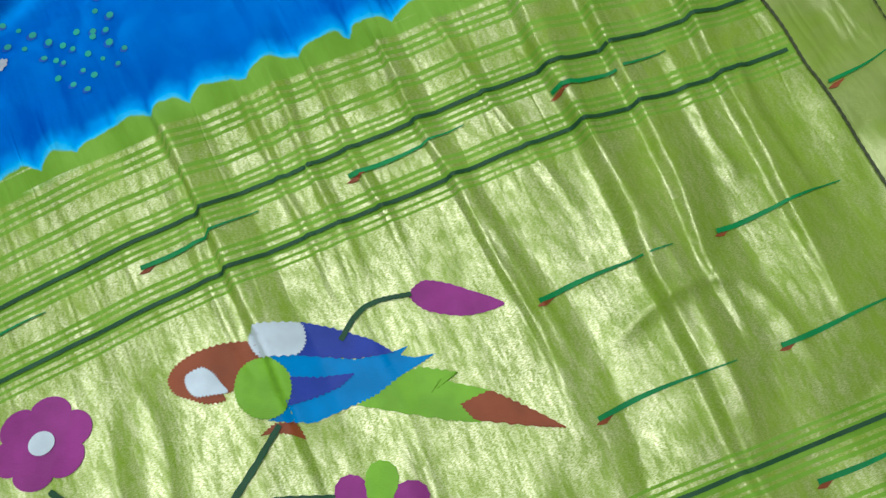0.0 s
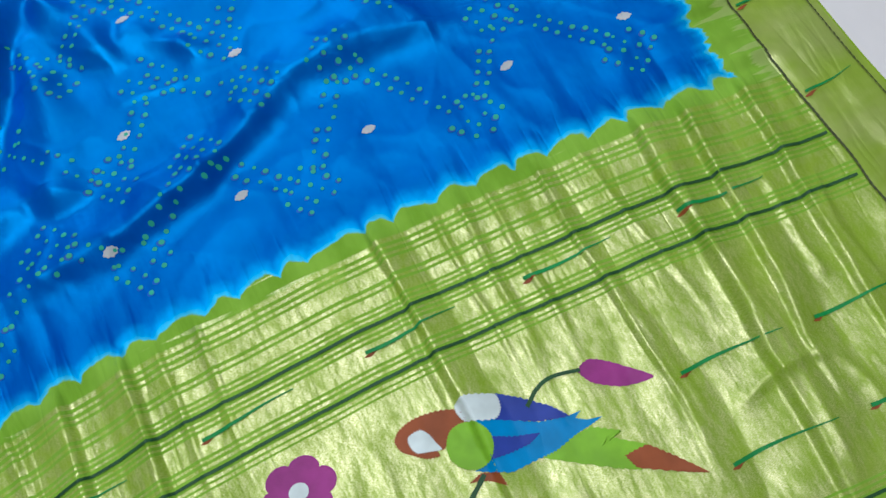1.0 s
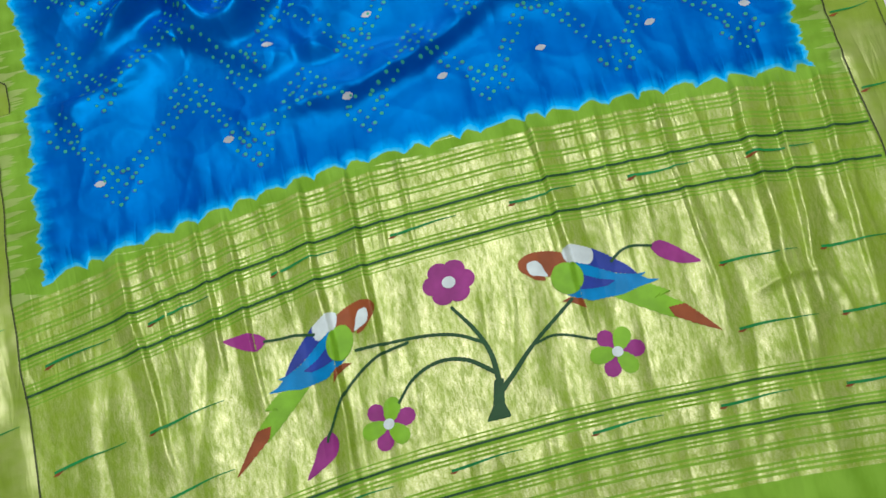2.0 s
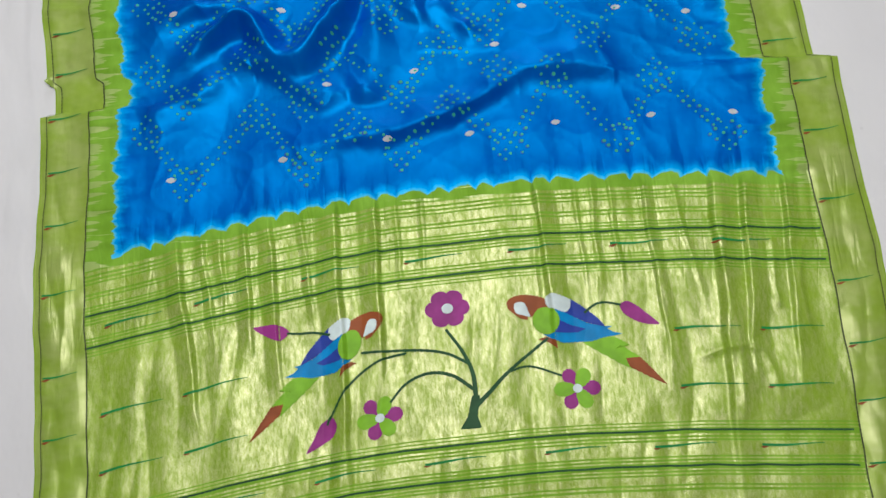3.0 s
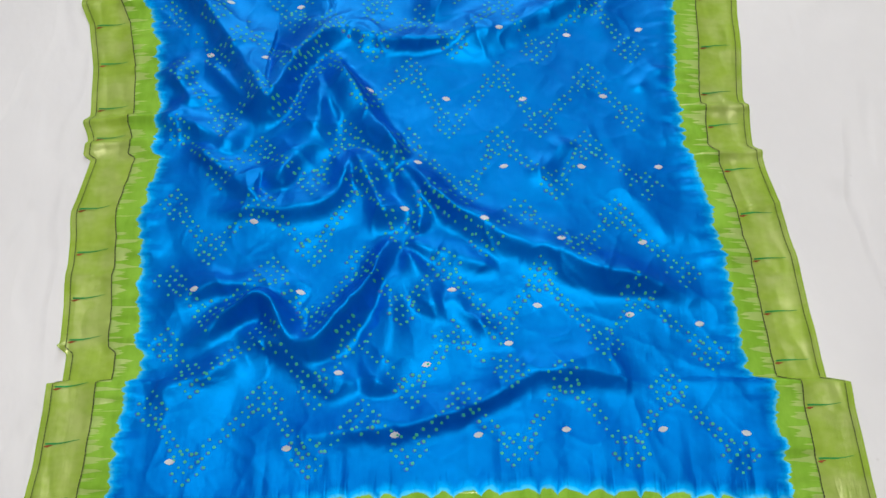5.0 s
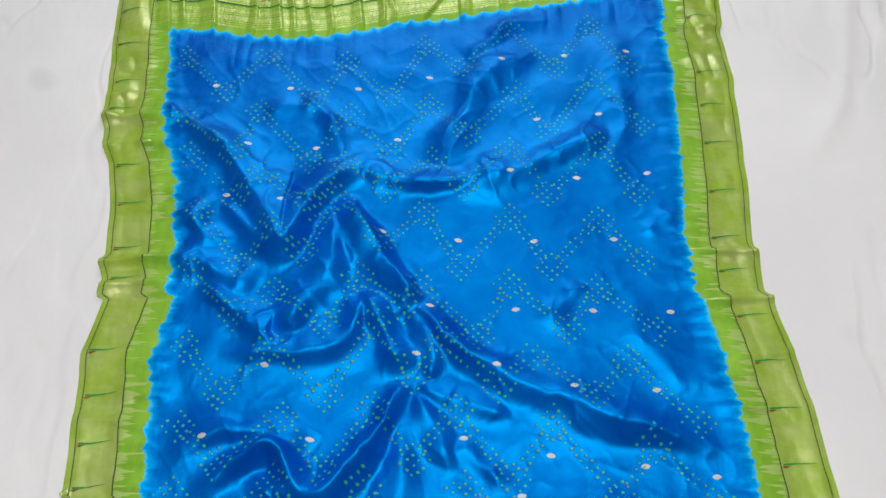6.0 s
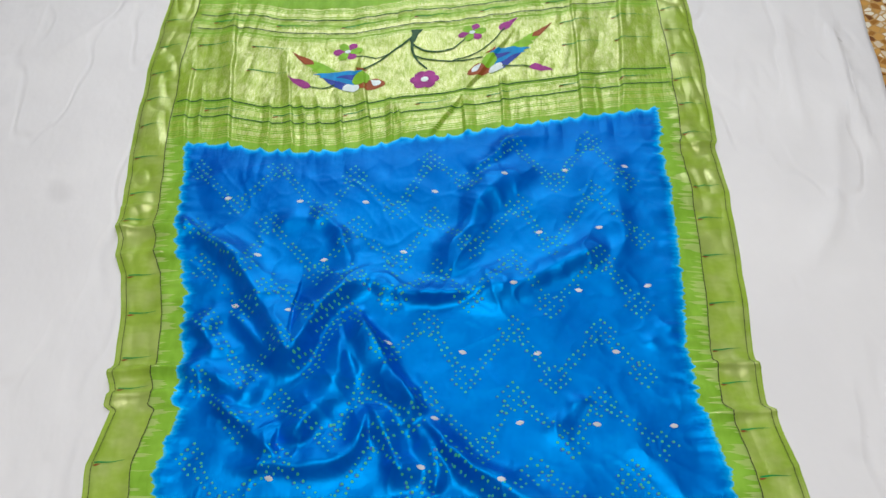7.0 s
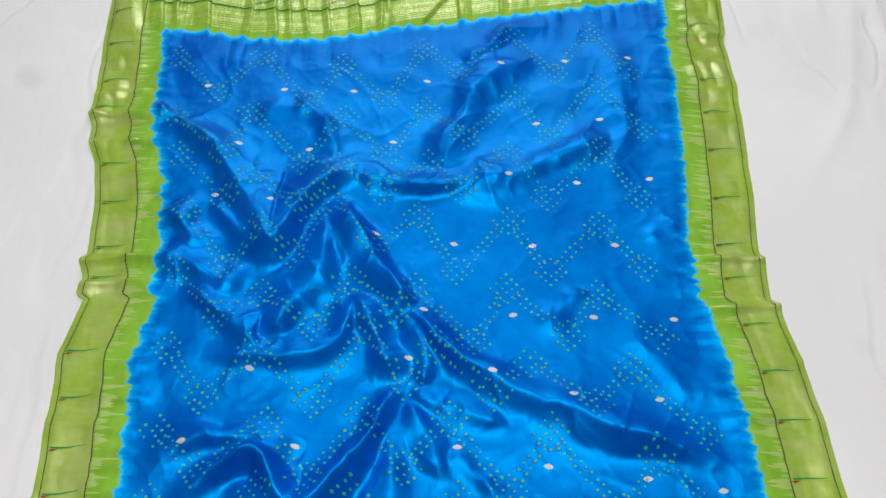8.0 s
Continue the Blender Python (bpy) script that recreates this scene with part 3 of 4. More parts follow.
# the room: all but its floor is out of view, assumed for light and reflections
floor = boxed("floor", (-2.4, 2.4, -2.2, 3.6, -0.12, -0.022), TERRAZZO)
tagged(floor, "terrazzo tiled floor with brown and cream chips", "floor", kind="structure")
tile_mesh = bpy.data.meshes.new("tile")
bm = box(bmesh.new(), -0.1985, 0.1985, -0.1985, 0.1985, -0.02, -0.006, 0.001)
bm.to_mesh(tile_mesh)
bm.free()
tile_mesh.materials.append(TERRAZZO)
for i in range(12):
    for j in range(14):
        tile = new("tile", tile_mesh)
        tile.location = (-2.2 + 0.4 * i, -1.9 + 0.4 * j, -0.002)
        tile.parent = floor
for name, dims in (("wall_west", (-2.55, -2.4, -2.35, 3.75, -0.12, 2.8)), ("wall_east", (2.4, 2.55, -2.35, 3.75, -0.12, 2.8)),
                   ("wall_south", (-2.4, 2.4, -2.35, -2.2, -0.12, 2.8))):
    tagged(boxed(name, dims, WALL), "plain painted plaster wall", "wall", kind="structure")
bm = bmesh.new()
for dims in ((-2.4, -1.1, 3.6, 3.75, -0.12, 2.8), (0.9, 2.4, 3.6, 3.75, -0.12, 2.8), (-1.1, 0.9, 3.6, 3.75, -0.12, 1.05), (-1.1, 0.9, 3.6, 3.75, 2.45, 2.8)):
    box(bm, *dims)
tagged(part("wall_north", bm, WALL, None), "plain painted plaster wall with a window opening", "wall", kind="structure")
tagged(boxed("ceiling", (-2.55, 2.55, -2.35, 3.75, 2.8, 2.95), CEILING), "plain white plaster ceiling", "ceiling", kind="structure")
window = new("window_1")
window.location = (-0.1, 3.66, 1.75)
tagged(window, "wide window with a painted frame", "window", kind="structure")
for dims in ((-1.0, -0.95, -0.03, 0.03, -0.7, 0.7), (0.95, 1.0, -0.03, 0.03, -0.7, 0.7), (-0.95, 0.95, -0.03, 0.03, 0.65, 0.7),
             (-0.95, 0.95, -0.03, 0.03, -0.7, -0.65), (-0.025, 0.025, -0.03, 0.03, -0.65, 0.65)):
    boxed("window_frame", dims, FRAME_PAINT, window, bevel=0.004)
fitting = new("ceiling_light")
fitting.location = (*PANELS[0], 2.8)
tagged(fitting, "flat white ceiling panel light with a thin frame", "ceiling light", "ceiling panels")
boxed("housing", (-0.385, 0.385, -0.70, 0.70, -0.055, 0.0), TUBE_BODY, fitting, bevel=0.004)
for dims in ((-0.395, -0.38, -0.71, 0.71, -0.066, -0.05), (0.38, 0.395, -0.71, 0.71, -0.066, -0.05), (-0.38, 0.38, -0.71, -0.695, -0.066, -0.05), (-0.38, 0.38, 0.695, 0.71, -0.066, -0.05)):
    boxed("frame_bar", dims, TUBE_BODY, fitting, bevel=0.002)
copy_thing(fitting, pose(*PANELS[1], 2.8))

# the white floor cloth
nx, ny = 260, 320
gy = np.linspace(-1.3, 2.6, ny)
fx = np.linspace(0, 1, nx)
SY, FX = np.meshgrid(gy, fx, indexing="ij")
SX = -1.9 + FX * (0.862 + 0.107 * np.maximum(SY - 1.0, 0) + 0.004 * vnoise(SY, 0 * SY, 9) + 1.9)
SZ = sheet_height(SX, SY)
verts = np.stack([SX, SY, SZ], -1).reshape(-1, 3).tolist()
faces = [(j * nx + i, j * nx + i + 1, (j + 1) * nx + i + 1, (j + 1) * nx + i) for j in range(ny - 1) for i in range(nx - 1)]
k = len(verts)
for j in range(ny):                      # the hem turns down on to the tiles
    x, y, z = verts[j * nx + nx - 1]
    verts.append((x + 0.002, y, -0.0078))
    if j:
        faces.append((j * nx - 1, k + j - 1, k + j, (j + 1) * nx - 1))
sheet = mesh_object("floor_sheet", verts, faces, SHEET)
tagged(sheet, "large white cotton sheet spread on the tiled floor", "sheet")

# ---- the saree ----
saree = new("saree")
tagged(saree, "blue tie-dyed silk saree with green gold-woven borders on white sheet", "saree")
nx, ny = 500, 760
F, T = np.meshgrid(np.linspace(0, 1, nx), np.linspace(0, 1, ny))
Y = 0.10 + 0 * F
for _ in range(6):                       # rows run from hem to hem
    X = edge_left(Y) + F * (edge_right(Y) - edge_left(Y))
    lo, hi = sag_near(X) - 0.43, sag_far(X) + 0.43
    Y = lo + T * (hi - lo)
X = edge_left(Y) + F * (edge_right(Y) - edge_left(Y))
Z = height(X, Y)
verts = np.stack([X, Y, Z], -1).reshape(-1, 3).tolist()
faces = [(j * nx + i, j * nx + i + 1, (j + 1) * nx + i + 1, (j + 1) * nx + i) for j in range(ny - 1) for i in range(nx - 1)]
rim = [i for i in range(nx)] + [j * nx + nx - 1 for j in range(1, ny)] + [(ny - 1) * nx + i for i in range(nx - 2, -1, -1)] + [j * nx for j in range(ny - 2, 0, -1)]
k = len(verts)
for n, v in enumerate(rim):              # the selvedge's thickness, down to the sheet
    x, y, z = verts[v]
    verts.append((x, y, 0.0003))
    faces.append((v, k + n, k + (n + 1) % len(rim), rim[(n + 1) % len(rim)])[::-1])
cloth = mesh_object("cloth", verts, faces, SILK, saree)
VX, VY = np.array([v[0] for v in verts]), np.array([v[1] for v in verts])
for name, values in (("band", band(VX, VY)), ("edge", edge(VX, VY)), ("along", VY), ("across", VX)):
    cloth.data.attributes.new(name, "FLOAT", "POINT").data.foreach_set("value", values.astype(np.float32))


def near_end(a, b):
    """A place on the near end-piece: across, and up from its first dark line."""
    a, b = np.asarray(a, float), np.asarray(b, float)
    return a, b + sag_near(a)


def far_end(a, b):
    """The same place on the far end-piece, which lies turned half round."""
    a, b = np.asarray(a, float), np.asarray(b, float)
    x = -0.094 - 1.06 * a
    return x, sag_far(x) - 1.06 * b


def rounded(points, per=10, pull=0.5):
    """A closed smooth outline through a few points."""
    p = np.array(points, float).reshape(-1, 2)
    n, out = len(p), []
    for k in range(n):
        a, b, c, d = p[k - 1], p[k], p[(k + 1) % n], p[(k + 2) % n]
        for t in np.arange(per) / per:
            curved = 0.5 * (2 * b + (c - a) * t + (2 * a - 5 * b + 4 * c - d) * t * t + (3 * b - a - 3 * c + d) * t ** 3)
            out.append(pull * curved + (1 - pull) * (b + (c - b) * t))
    return np.array(out)


def draped(name, outline, where, material, parent, lift=0.0007, label="", tooth=0.0):
    """A flat woven patch, laid over the folds: rings from its outline to its middle."""
    o = np.array(outline, float)
    c = o.mean(0)
    if tooth:                                # stepped weave at the rim
        away = (o - c) / np.maximum(np.linalg.norm(o - c, axis=1, keepdims=True), 1e-6)
        o = o + away * tooth * np.where(np.arange(len(o)) % 2, 1, -1)[:, None]
    count = max(4, int(np.linalg.norm(o - c, axis=1).max() / 0.0035))
    rings = [1 - k / (count + 1) for k in range(count + 1)]
    pts = np.vstack([c + (o - c) * r for r in rings] + [c[None]])
    x, y = where(pts[:, 0], pts[:, 1])
    z = top(x, y, 0.6 * lift)
    n, faces = len(o), []
    for r in range(len(rings) - 1):
        faces += [(r * n + k, r * n + (k + 1) % n, (r + 1) * n + (k + 1) % n, (r + 1) * n + k) for k in range(n)]
    faces += [((len(rings) - 1) * n + k, (len(rings) - 1) * n + (k + 1) % n, len(rings) * n) for k in range(n)]
    ob = mesh_object(name, np.stack([x, y, z], -1), faces, material, parent)
    return tagged(ob, label)


def ribbon(name, line, widths, where, material, parent, lift=0.0017, label="", tooth=0.0):
    """A narrow woven stripe along a line, laid over the folds."""
    p = np.array(line, float)
    w = np.interp(np.linspace(0, 1, len(p)), np.linspace(0, 1, len(widths)), widths)
    t = np.gradient(p, axis=0)
    t /= np.maximum(np.linalg.norm(t, axis=1, keepdims=True), 1e-9)
    side = np.stack([-t[:, 1], t[:, 0]], -1)
    if tooth:
        w = w + tooth * np.where(np.arange(len(p)) % 2, 1, -1)
    rows = [p + side * (w * s)[:, None] for s in (0.5, 0.0, -0.5)]
    pts = np.vstack(rows)
    x, y = where(pts[:, 0], pts[:, 1])
    z = top(x, y, lift)
    n = len(p)
    faces = [(r * n + k, (r + 1) * n + k, (r + 1) * n + k + 1, r * n + k + 1) for r in range(2) for k in range(n - 1)]
    ob = mesh_object(name, np.stack([x, y, z], -1), faces, material, parent)
    return tagged(ob, label)


def flat(x, y):
    return np.asarray(x, float), np.asarray(y, float)


# dark lines: four across each end-piece, two along each selvedge
for where, a0, a1 in ((near_end, -0.506, 0.510), (far_end, -0.510, 0.490)):
    for b in (0.0, -0.044, -0.271, -0.316):
        a = np.linspace(a0, a1, 340)
        line = np.stack([a, b + 0.0008 * vnoise(a, 0 * a + b, 30)], -1)
        ribbon("woven_line", line, (0.0026, 0.0026), where, PINE, saree, label="dark green woven line")
yy = np.linspace(-0.42, 1.80, 800)
for off, wide in ((0.0745, 0.0017), (0.0105, 0.0011)):
    for xs in (edge_left(yy) + off, edge_right(yy) - off):
        line = np.stack([xs, yy], -1)
        ribbon("selvedge_line", line, (wide, wide), flat, LADDER, saree, label="thin dark line woven like a ladder", tooth=0.0004)

# ---- pictures woven in the end-pieces ----


def plume_patches(place, parent, where):
    """A crested motif of nine plain coloured patches. Its outlines are drawn on a squared sheet and set by place()."""
    for name, colour, pts, pull, lift in PLUME:
        o = rounded(pts, 9, pull)
        a, b = place(o[:, 0], o[:, 1])
        draped(name, np.stack([a, b], -1), where, colour, parent, lift, tooth=0.0006)


PLUME = []


def plume_patch(name, colour, pull, lift, *outline):
    PLUME.append((name, colour, outline, pull, lift))


plume_patch("head_patch", BROWN, 0.8, 0.0012, 0.1280, -0.0910, 0.1110, -0.0840, 0.0930, -0.0820, 0.0800, -0.0849, 0.0730, -0.0906, 0.0740, -0.0997, 0.0810, -0.1069, 0.0900, -0.1140, 0.1000, -0.1160, 0.0980, -0.1110, 0.1050, -0.1130, 0.1130, -0.1070, 0.1290, -0.1020)
plume_patch("face_patch", WHITE, 0.9, 0.0024, 0.0840, -0.0930, 0.0940, -0.0920, 0.0990, -0.0980, 0.1010, -0.1050, 0.1030, -0.1120, 0.0940, -0.1100, 0.0850, -0.1070, 0.0820, -0.1000)
plume_patch("shoulder_patch", WHITE, 0.8, 0.0025, 0.1270, -0.0860, 0.1360, -0.0840, 0.1550, -0.0910, 0.1590, -0.0950, 0.1570, -0.1050, 0.1490, -0.1100, 0.1290, -0.1020, 0.1250, -0.0920)
plume_patch("upper_wing", NAVY, 0.15, 0.0019, 0.1580, -0.0920, 0.1750, -0.1036, 0.1920, -0.1180, 0.2020, -0.1317, 0.1790, -0.1255, 0.1500, -0.1110, 0.1550, -0.1040)
plume_patch("wing", AZURE, 0.2, 0.0014, 0.1350, -0.1050, 0.1500, -0.1100, 0.1790, -0.1255, 0.2000, -0.1308, 0.2110, -0.1314, 0.2050, -0.1346, 0.2120, -0.1394, 0.2240, -0.1420, 0.2120, -0.1444, 0.2000, -0.1458, 0.1820, -0.1504, 0.1690, -0.1508, 0.1430, -0.1510, 0.1190, -0.1380, 0.1370, -0.1350, 0.1420, -0.1200)
plume_patch("inner_wing", NAVY, 0.15, 0.0022, 0.1410, -0.1210, 0.1570, -0.1280, 0.1760, -0.1335, 0.1650, -0.1379, 0.1490, -0.1380, 0.1330, -0.1360)
plume_patch("tail", LEAF, 0.15, 0.0011, 0.1890, -0.1461, 0.2120, -0.1454, 0.2320, -0.1577, 0.2200, -0.1571, 0.2440, -0.1744, 0.2260, -0.1759, 0.2320, -0.1897, 0.2140, -0.1803, 0.1700, -0.1517, 0.1790, -0.1485)
plume_patch("tail_tip", BROWN, 0.15, 0.0018, 0.2440, -0.1744, 0.2590, -0.1909, 0.2750, -0.2114, 0.2610, -0.2048, 0.2290, -0.1868, 0.2250, -0.1750)
plume_patch("foot_patch", BROWN, 0.3, 0.0012, 0.1110, -0.1440, 0.1220, -0.1410, 0.1340, -0.1460, 0.1360, -0.1580, 0.1280, -0.1510, 0.1190, -0.1460)
PLUME_ROOT = (0.1400, -0.1270, 0.1330, -0.1360, 0.1220, -0.1380, 0.1120, -0.1330, 0.1060, -0.1230, 0.1070, -0.1120, 0.1140, -0.1030, 0.1250, -0.1010, 0.1350, -0.1060, 0.1410, -0.1160)


def tick(at, where, slant, parent, length=0.086, bold=1.0):
    """A woven dash: a rust-brown foot and a green tail that thins out."""
    a, b = at
    s = 1 if length > 0 else -1
    t = np.linspace(0, 1, 14)
    line = np.stack([a - 0.004 * s + length * t, b + 0.0035 * s + slant * length * t + 0.001 * np.sin(5 * t + 40 * a)], -1)
    tail = ribbon("dash_tail", line, [bold * w for w in (0.0034, 0.0036, 0.0026, 0.0015, 0.0008)], where, TICK, parent)
    shape = ((-0.0065, 0.0002), (-0.001, 0.0022), (0.0068, 0.0024), (0.003, 0.0006), (-0.001, -0.0012))
    foot = rounded([(a + s * u, b + s * v) for u, v in shape], 4)
    draped("dash_foot", foot, where, BROWN, tail, 0.0014)


def petal(cx, cy, turn, length, width):
    t = np.linspace(0, 2 * math.pi, 28, endpoint=False)
    u = length * (0.5 - 0.5 * np.cos(t))
    v = width * np.sin(t) * (0.55 + 0.45 * (u / length))
    c, s = math.cos(turn), math.sin(turn)
    return np.stack([cx + c * u - s * v, cy + s * u + c * v], -1)


def end_piece(where):
    """All that is woven into one end-piece."""
    # the tree
    trunk = draped("tree_motif", rounded((-0.001, -0.251, 0.026, -0.252, 0.0225, -0.236, 0.0275, -0.210, 0.0165, -0.210, 0.009, -0.236), 8, 0.3), where, PINE, saree,
                   label="dark green woven tree with curved branches", tooth=0.0003)
    for way, widths in (((0.022, -0.214, 0.020, -0.180, 0.009, -0.151, -0.012, -0.118), (0.0068, 0.0036)), ((0.023, -0.222, 0.042, -0.206, 0.067, -0.184, 0.124, -0.143), (0.0066, 0.0036)),
                        ((0.070, -0.183, 0.098, -0.179, 0.138, -0.194), (0.0030, 0.0028)), ((0.020, -0.201, -0.008, -0.180, -0.038, -0.174, -0.069, -0.184, -0.092, -0.206), (0.0052, 0.0030)),
                        ((0.015, -0.166, -0.014, -0.150, -0.051, -0.142, -0.128, -0.135), (0.0040, 0.0034)), ((-0.067, -0.144, -0.106, -0.150, -0.145, -0.175, -0.175, -0.217), (0.0034, 0.0030))):
        ribbon("branch", open_curve(way), widths, where, PINE, trunk, tooth=0.0004)
    # flowers
    t = np.linspace(0, 2 * math.pi, 120, endpoint=False)
    r = 0.0305 * (0.80 + 0.20 * np.abs(np.cos(3 * t)) ** 0.7)
    bloom = draped("bloom_motif", np.stack([-0.008 + r * np.cos(t), -0.090 + 0.86 * r * np.sin(t)], -1), where, MAGENTA, saree, 0.0014, label="magenta woven bloom with a white middle")
    draped("bloom_middle", np.stack([-0.008 + 0.0078 * np.cos(t[::3]), -0.090 + 0.0068 * np.sin(t[::3])], -1), where, WHITE, bloom, 0.0026)
    for cx, cy, turn in ((0.157, -0.212, 0.0), (-0.107, -0.224, 0.12)):
        eye_t = t[::4]
        hub = draped("pinwheel_motif", np.stack([cx + 0.0062 * np.cos(eye_t), cy + 0.0058 * np.sin(eye_t)], -1), where, WHITE, saree, 0.0026, label="woven pinwheel flower in magenta and lime green")
        for k in range(6):
            colour = (MAGENTA, LEAF)[k % 2]
            draped("petal", petal(cx, cy, turn + k * math.pi / 3, 0.031 if k % 3 == 0 else 0.029, 0.0120), where, colour, hub, 0.0013 + 0.0005 * (k % 2), tooth=0.0003)
    # buds on stems
    for stem, bud in (((0.176, -0.112, 0.190, -0.102, 0.205, -0.099, 0.226, -0.103), (0.224, -0.103, 0.236, -0.098, 0.252, -0.108, 0.2745, -0.131, 0.250, -0.128, 0.230, -0.116)),
                      ((-0.168, -0.104, -0.190, -0.096, -0.210, -0.093, -0.228, -0.089), (-0.224, -0.089, -0.232, -0.079, -0.246, -0.073, -0.274, -0.071, -0.256, -0.087, -0.238, -0.097)),
                      ((-0.172, -0.212, -0.175, -0.216, -0.177, -0.222), (-0.170, -0.213, -0.164, -0.226, -0.172, -0.240, -0.206, -0.253, -0.196, -0.236, -0.186, -0.219))):
        head = draped("bud_motif", rounded(bud, 8, 0.7), where, MAGENTA, saree, 0.0010, label="magenta woven bud on a dark stem", tooth=0.0003)
        ribbon("stem", open_curve(stem), (0.0034, 0.0028), where, PINE, head, tooth=0.0003)
    # the two crested motifs, one the mirror image of the other
    for place in (lambda a, b: (a, b), lambda a, b: (-0.095 - 0.86 * (a - 0.071) + 0.10 * (b + 0.098), -0.098 + 1.06 * (b + 0.098) - 0.02 * (a - 0.071))):
        root_outline = rounded(PLUME_ROOT, 9, 0.8)
        a, b = place(root_outline[:, 0], root_outline[:, 1])
        root = draped("plume_motif", np.stack([a, b], -1), where, LEAF, saree, 0.0028, label="bright woven motif of blue, green, rust and white patches", tooth=0.0004)
        plume_patches(place, root, where)
    # dashes: their feet lie on the left at both ends
    far = where is far_end
    for across, b, length in (((-0.475, -0.350, -0.201, -0.058, 0.085, 0.225, 0.364), -0.0215, 0.080), ((-0.478, -0.364, 0.297, 0.412), -0.141, 0.086),
                              ((-0.478, -0.364, 0.297, 0.412), -0.217, 0.086), ((-0.478, -0.338, -0.192, -0.047, 0.111, 0.253, 0.392), -0.294, 0.080)):
        for a in across:
            tick((a + 0.062, b + 0.003) if far else (a, b), where, 0.02, saree, -length if far else length, 0.7 if far else 0.9)


end_piece(near_end)
end_piece(far_end)
for y in (-0.27, -0.19, -0.115, -0.03, 0.085, 0.185, 0.259, 0.325, 0.40, 0.485, 0.561, 0.64, 0.723, 0.786, 0.88, 0.985, 1.072, 1.153, 1.297, 1.38, 1.461, 1.54, 1.625, 1.70):
    tick((float(edge_right(np.array(y))) - 0.066, y), flat, 0.10, saree, 0.050, 0.68)
for y in (-0.25, -0.167, -0.084, 0.03, 0.129, 0.207, 0.288, 0.36, 0.425, 0.50, 0.574, 0.702, 0.76, 0.85, 0.931, 1.059, 1.126, 1.22, 1.307, 1.39, 1.47, 1.56, 1.65):
    tick((float(edge_left(np.array(y))) + 0.018, y), flat, 0.10, saree, 0.048, 0.68)

# ---- the dyed and woven spots of the blue field ----
SILVER_SPOTS = []


def silver_row(*places):
    """One row of woven almonds."""
    SILVER_SPOTS.extend(zip(places[0::2], places[1::2]))


silver_row(-0.385, 0.185, -0.225, 0.203, -0.075, 0.22, 0.041, 0.222, 0.164, 0.23, 0.299, 0.23, 0.412, 0.223)
silver_row(-0.157, 0.308, -0.032, 0.323, 0.087, 0.354)
silver_row(-0.378, 0.436, -0.221, 0.434, 0.005, 0.438, 0.132, 0.414, 0.267, 0.398, 0.368, 0.384)
silver_row(-0.301, 0.551, -0.068, 0.57, 0.055, 0.546, 0.171, 0.516, 0.297, 0.515)
silver_row(-0.048, 0.651, 0.089, 0.651, 0.212, 0.648, 0.335, 0.647)
silver_row(-0.13, 0.794, -0.003, 0.781, 0.124, 0.779, 0.258, 0.784)
silver_row(-0.404, 0.867, -0.304, 0.847, 0.087, 0.91, 0.204, 0.907, 0.328, 0.917)
silver_row(-0.378, 0.972, -0.257, 0.969, -0.112, 0.99, 0.141, 1.038, 0.254, 1.049)
silver_row(-0.457, 1.113, -0.317, 1.108, -0.19, 1.108, -0.057, 1.139, 0.079, 1.171, 0.2, 1.192, 0.319, 1.202)
rng = random.Random(5)
for cx, cy in SILVER_SPOTS:
    turn = rng.uniform(-0.25, 0.25)
    t = np.linspace(0, 2 * math.pi, 20, endpoint=False)
    u, v = 0.0070 * np.cos(t), 0.0040 * np.sin(t) * (0.25 + 0.75 * np.abs(np.sin(t)))
    o = np.stack([cx + u * math.cos(turn) - v * math.sin(turn), cy + u * math.sin(turn) + v * math.cos(turn)], -1)
    draped("silver_spot", o, flat, SILVER, saree, 0.0009, label="small silver woven almond", tooth=0.0005)

spots = []
STEP = 0.0113


def diamond(cx, cy, n, ax, ay):
    for i in range(n):
        for j in range(n):
            i0, j0 = i - (n - 1) / 2, j - (n - 1) / 2
            spots.append((cx + (i0 * ax[0] + j0 * ay[0]) * STEP, cy + (i0 * ax[1] + j0 * ay[1]) * STEP))


ZIGZAGS = []


def zigzag(*turns):
    """A dotted zigzag: its turns, high and low in turn."""
    ZIGZAGS.append(turns)


zigzag(-0.528, 1.188, -0.439, 1.094, -0.365, 1.196, -0.268, 1.074, -0.216, 1.174, -0.128, 1.088, -0.066, 1.22, 0.007, 1.16, 0.099, 1.259, 0.179, 1.161, 0.255, 1.276, 0.317, 1.162)
zigzag(-0.505, 1.038, -0.399, 0.942, -0.368, 1.053, -0.264, 0.936, -0.201, 1.047, -0.122, 0.956, -0.057, 1.075, 0.012, 0.995, 0.105, 1.103, 0.164, 1.002, 0.249, 1.14, 0.327, 1.023)
zigzag(-0.483, 0.954, -0.385, 0.857, -0.342, 0.905, -0.254, 0.835, -0.202, 0.93, -0.128, 0.882, -0.049, 0.944, 0.007, 0.883, 0.089, 0.97, 0.151, 0.873, 0.249, 0.971, 0.309, 0.874)
zigzag(-0.446, 0.834, -0.364, 0.725, -0.317, 0.79, -0.259, 0.747, -0.206, 0.858, -0.132, 0.769, -0.062, 0.836, 0.002, 0.728, 0.085, 0.826, 0.151, 0.729, 0.235, 0.822, 0.302, 0.741)
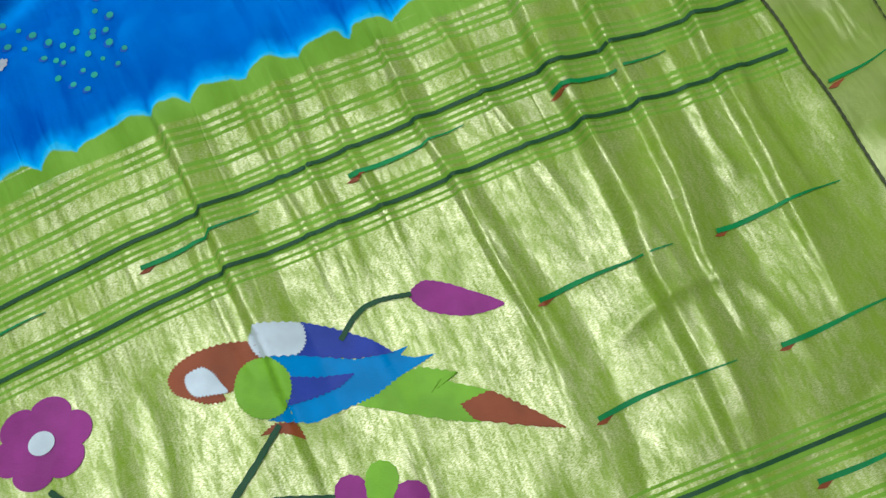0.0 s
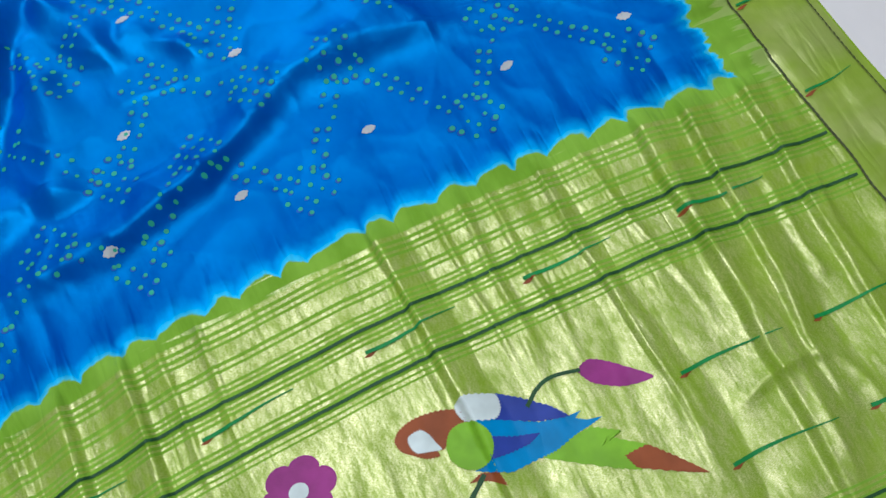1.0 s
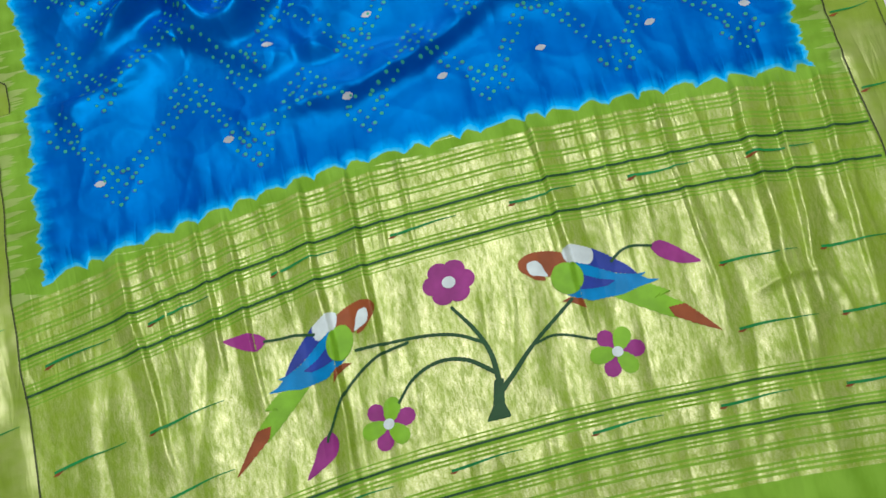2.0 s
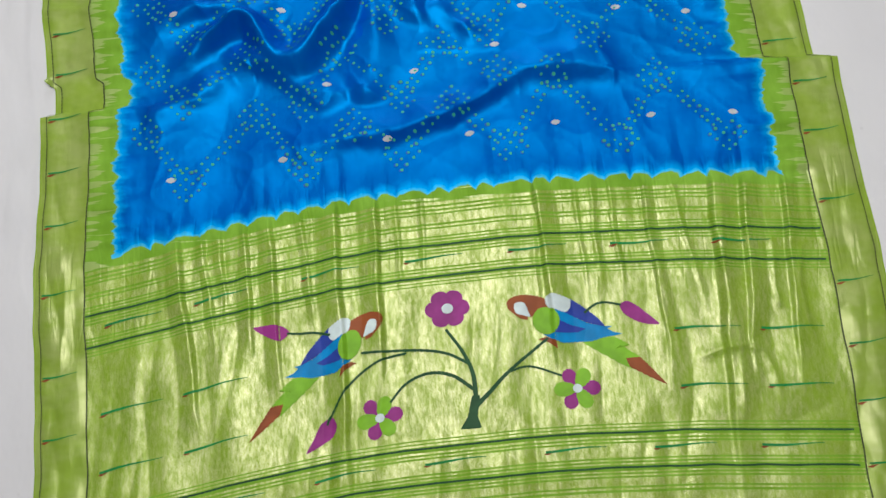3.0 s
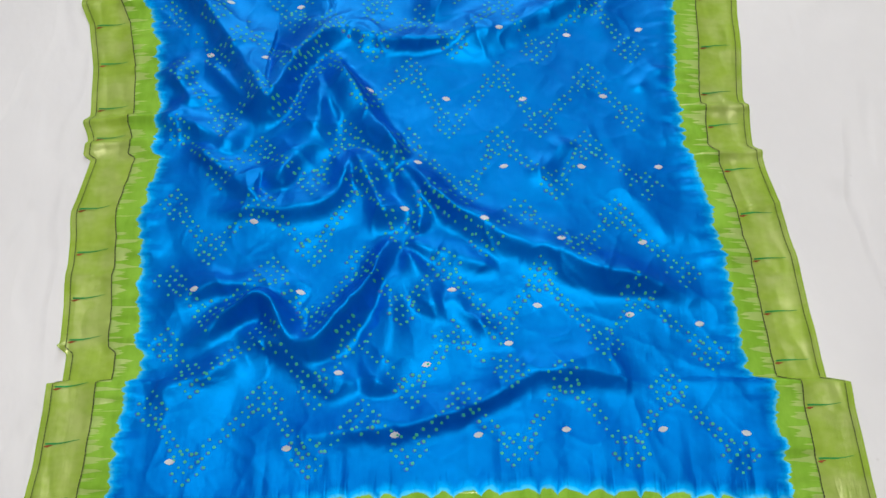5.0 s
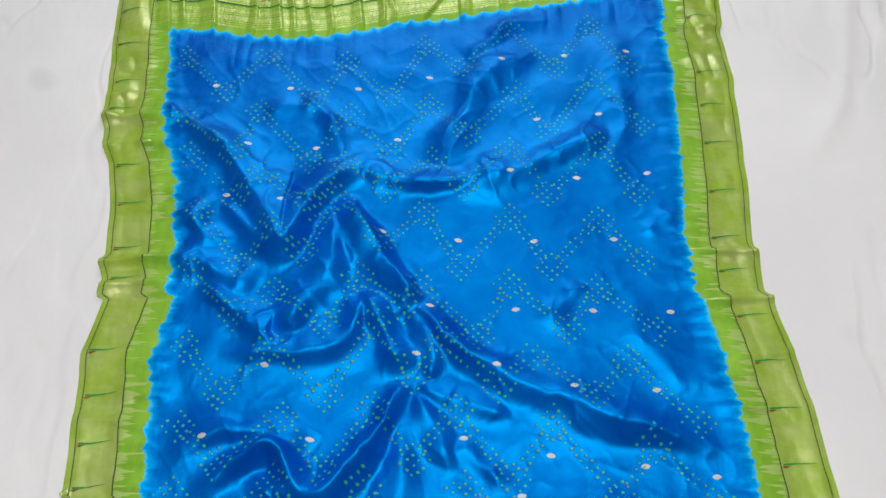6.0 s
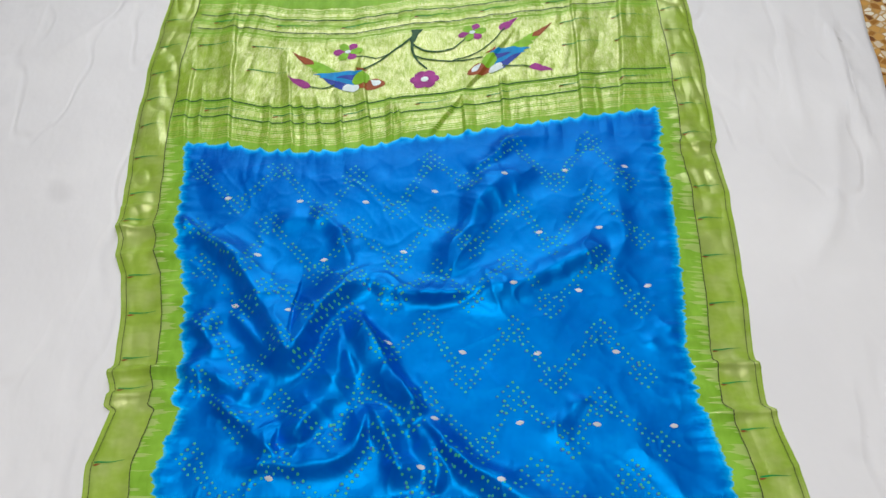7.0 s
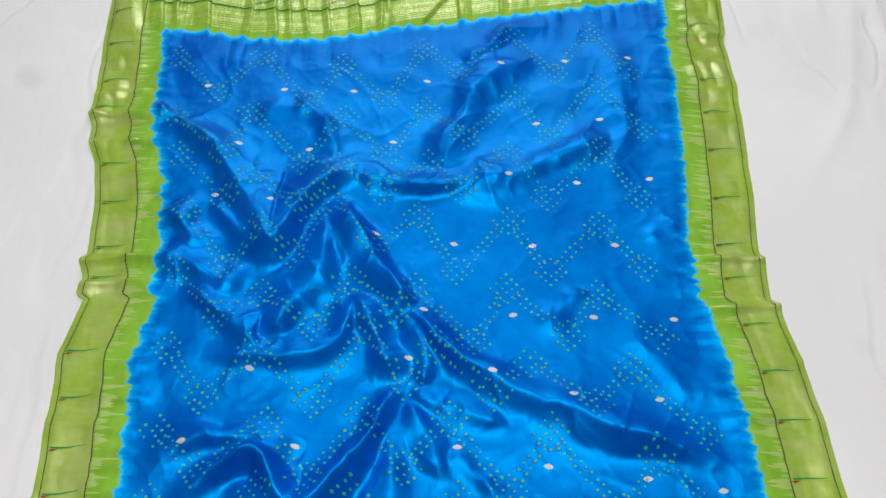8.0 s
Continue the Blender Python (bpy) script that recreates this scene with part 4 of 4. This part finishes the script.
zigzag(-0.443, 0.714, -0.359, 0.634, -0.302, 0.679, -0.213, 0.616, -0.166, 0.706, -0.089, 0.646, -0.063, 0.696, 0.028, 0.6, 0.08, 0.698, 0.171, 0.615, 0.222, 0.689, 0.312, 0.612)
zigzag(-0.427, 0.582, -0.365, 0.505, -0.294, 0.581, -0.205, 0.504, -0.136, 0.62, -0.072, 0.532, -0.029, 0.589, 0.058, 0.517, 0.112, 0.569, 0.203, 0.502, 0.26, 0.564, 0.353, 0.465)
zigzag(-0.419, 0.454, -0.353, 0.397, -0.267, 0.468, -0.202, 0.387, -0.131, 0.485, -0.069, 0.404, -0.007, 0.48, 0.076, 0.378, 0.137, 0.461, 0.23, 0.352, 0.282, 0.43, 0.379, 0.339)
zigzag(-0.414, 0.354, -0.366, 0.3, -0.267, 0.37, -0.191, 0.283, -0.138, 0.366, -0.051, 0.283, 0.006, 0.365, 0.09, 0.311)
zigzag(-0.421, 0.259, -0.363, 0.178, -0.263, 0.275, -0.193, 0.189, -0.121, 0.247, -0.057, 0.201, 0.021, 0.271, 0.098, 0.197, 0.166, 0.307, 0.253, 0.197, 0.313, 0.29, 0.402, 0.193)
for line in ZIGZAGS:
    turns = [Vector(line[k:k + 2]) for k in range(0, len(line), 2)]
    for c in turns:
        diamond(c.x, c.y, 4, (0.72, 0.72), (-0.72, 0.72))
    for p, q in zip(turns, turns[1:]):
        way = q - p
        n = max(2, round(way.length / STEP))
        side = Vector((-way.y, way.x)).normalized()
        for m in range(1, n):
            c = p + way * (m / n)
            if min(m, n - m) * way.length / n > 1.9 * STEP:
                for t in (-0.5, 0.5):
                    spots.append(tuple(c + side * (t * STEP)))
sp = np.array(spots) + np.random.RandomState(3).normal(0, 0.0009, (len(spots), 2))
keep = (edge(sp[:, 0], sp[:, 1]) > 0.133) & (band(sp[:, 0], sp[:, 1]) > 0.112) & (np.random.RandomState(4).rand(len(sp)) > 0.05)
sp = sp[keep]
verts, faces = [], []
size = np.random.RandomState(6).uniform(0.0016, 0.0025, len(sp))
ang = np.linspace(0, 2 * math.pi, 7, endpoint=False)
PX = sp[:, :1] + size[:, None] * np.cos(ang)[None] * 1.12
PY = sp[:, 1:] + size[:, None] * np.sin(ang)[None]
CZ = top(np.hstack([PX, sp[:, :1]]), np.hstack([PY, sp[:, 1:]]), 0.0005)
for k in range(len(sp)):
    base = len(verts)
    verts += [(PX[k, i], PY[k, i], CZ[k, i]) for i in range(7)] + [(sp[k, 0], sp[k, 1], CZ[k, 7] + 0.0002)]
    faces += [(base + i, base + (i + 1) % 7, base + 7) for i in range(7)]
rims, rim_faces = [], []
RX = sp[:, :1] - 0.0009 + 1.75 * size[:, None] * np.cos(ang)[None]
RY = sp[:, 1:] - 0.0006 + 1.35 * size[:, None] * np.sin(ang)[None]
RZ = top(RX, RY, 0.0003)
for k in range(len(sp)):
    if k % 5 < 3:
        base = len(rims)
        rims += [(RX[k, i], RY[k, i], RZ[k, i]) for i in range(7)]
        rim_faces.append(tuple(range(base, base + 7)))
tagged(mesh_object("tied_rims", rims, rim_faces, RIM, saree), "dark blue dye pooled round the tied dots", kind="stuff")
tagged(mesh_object("tied_dots", verts, faces, DOT, saree), "small green tie-dyed dots in zigzag rows", kind="stuff")
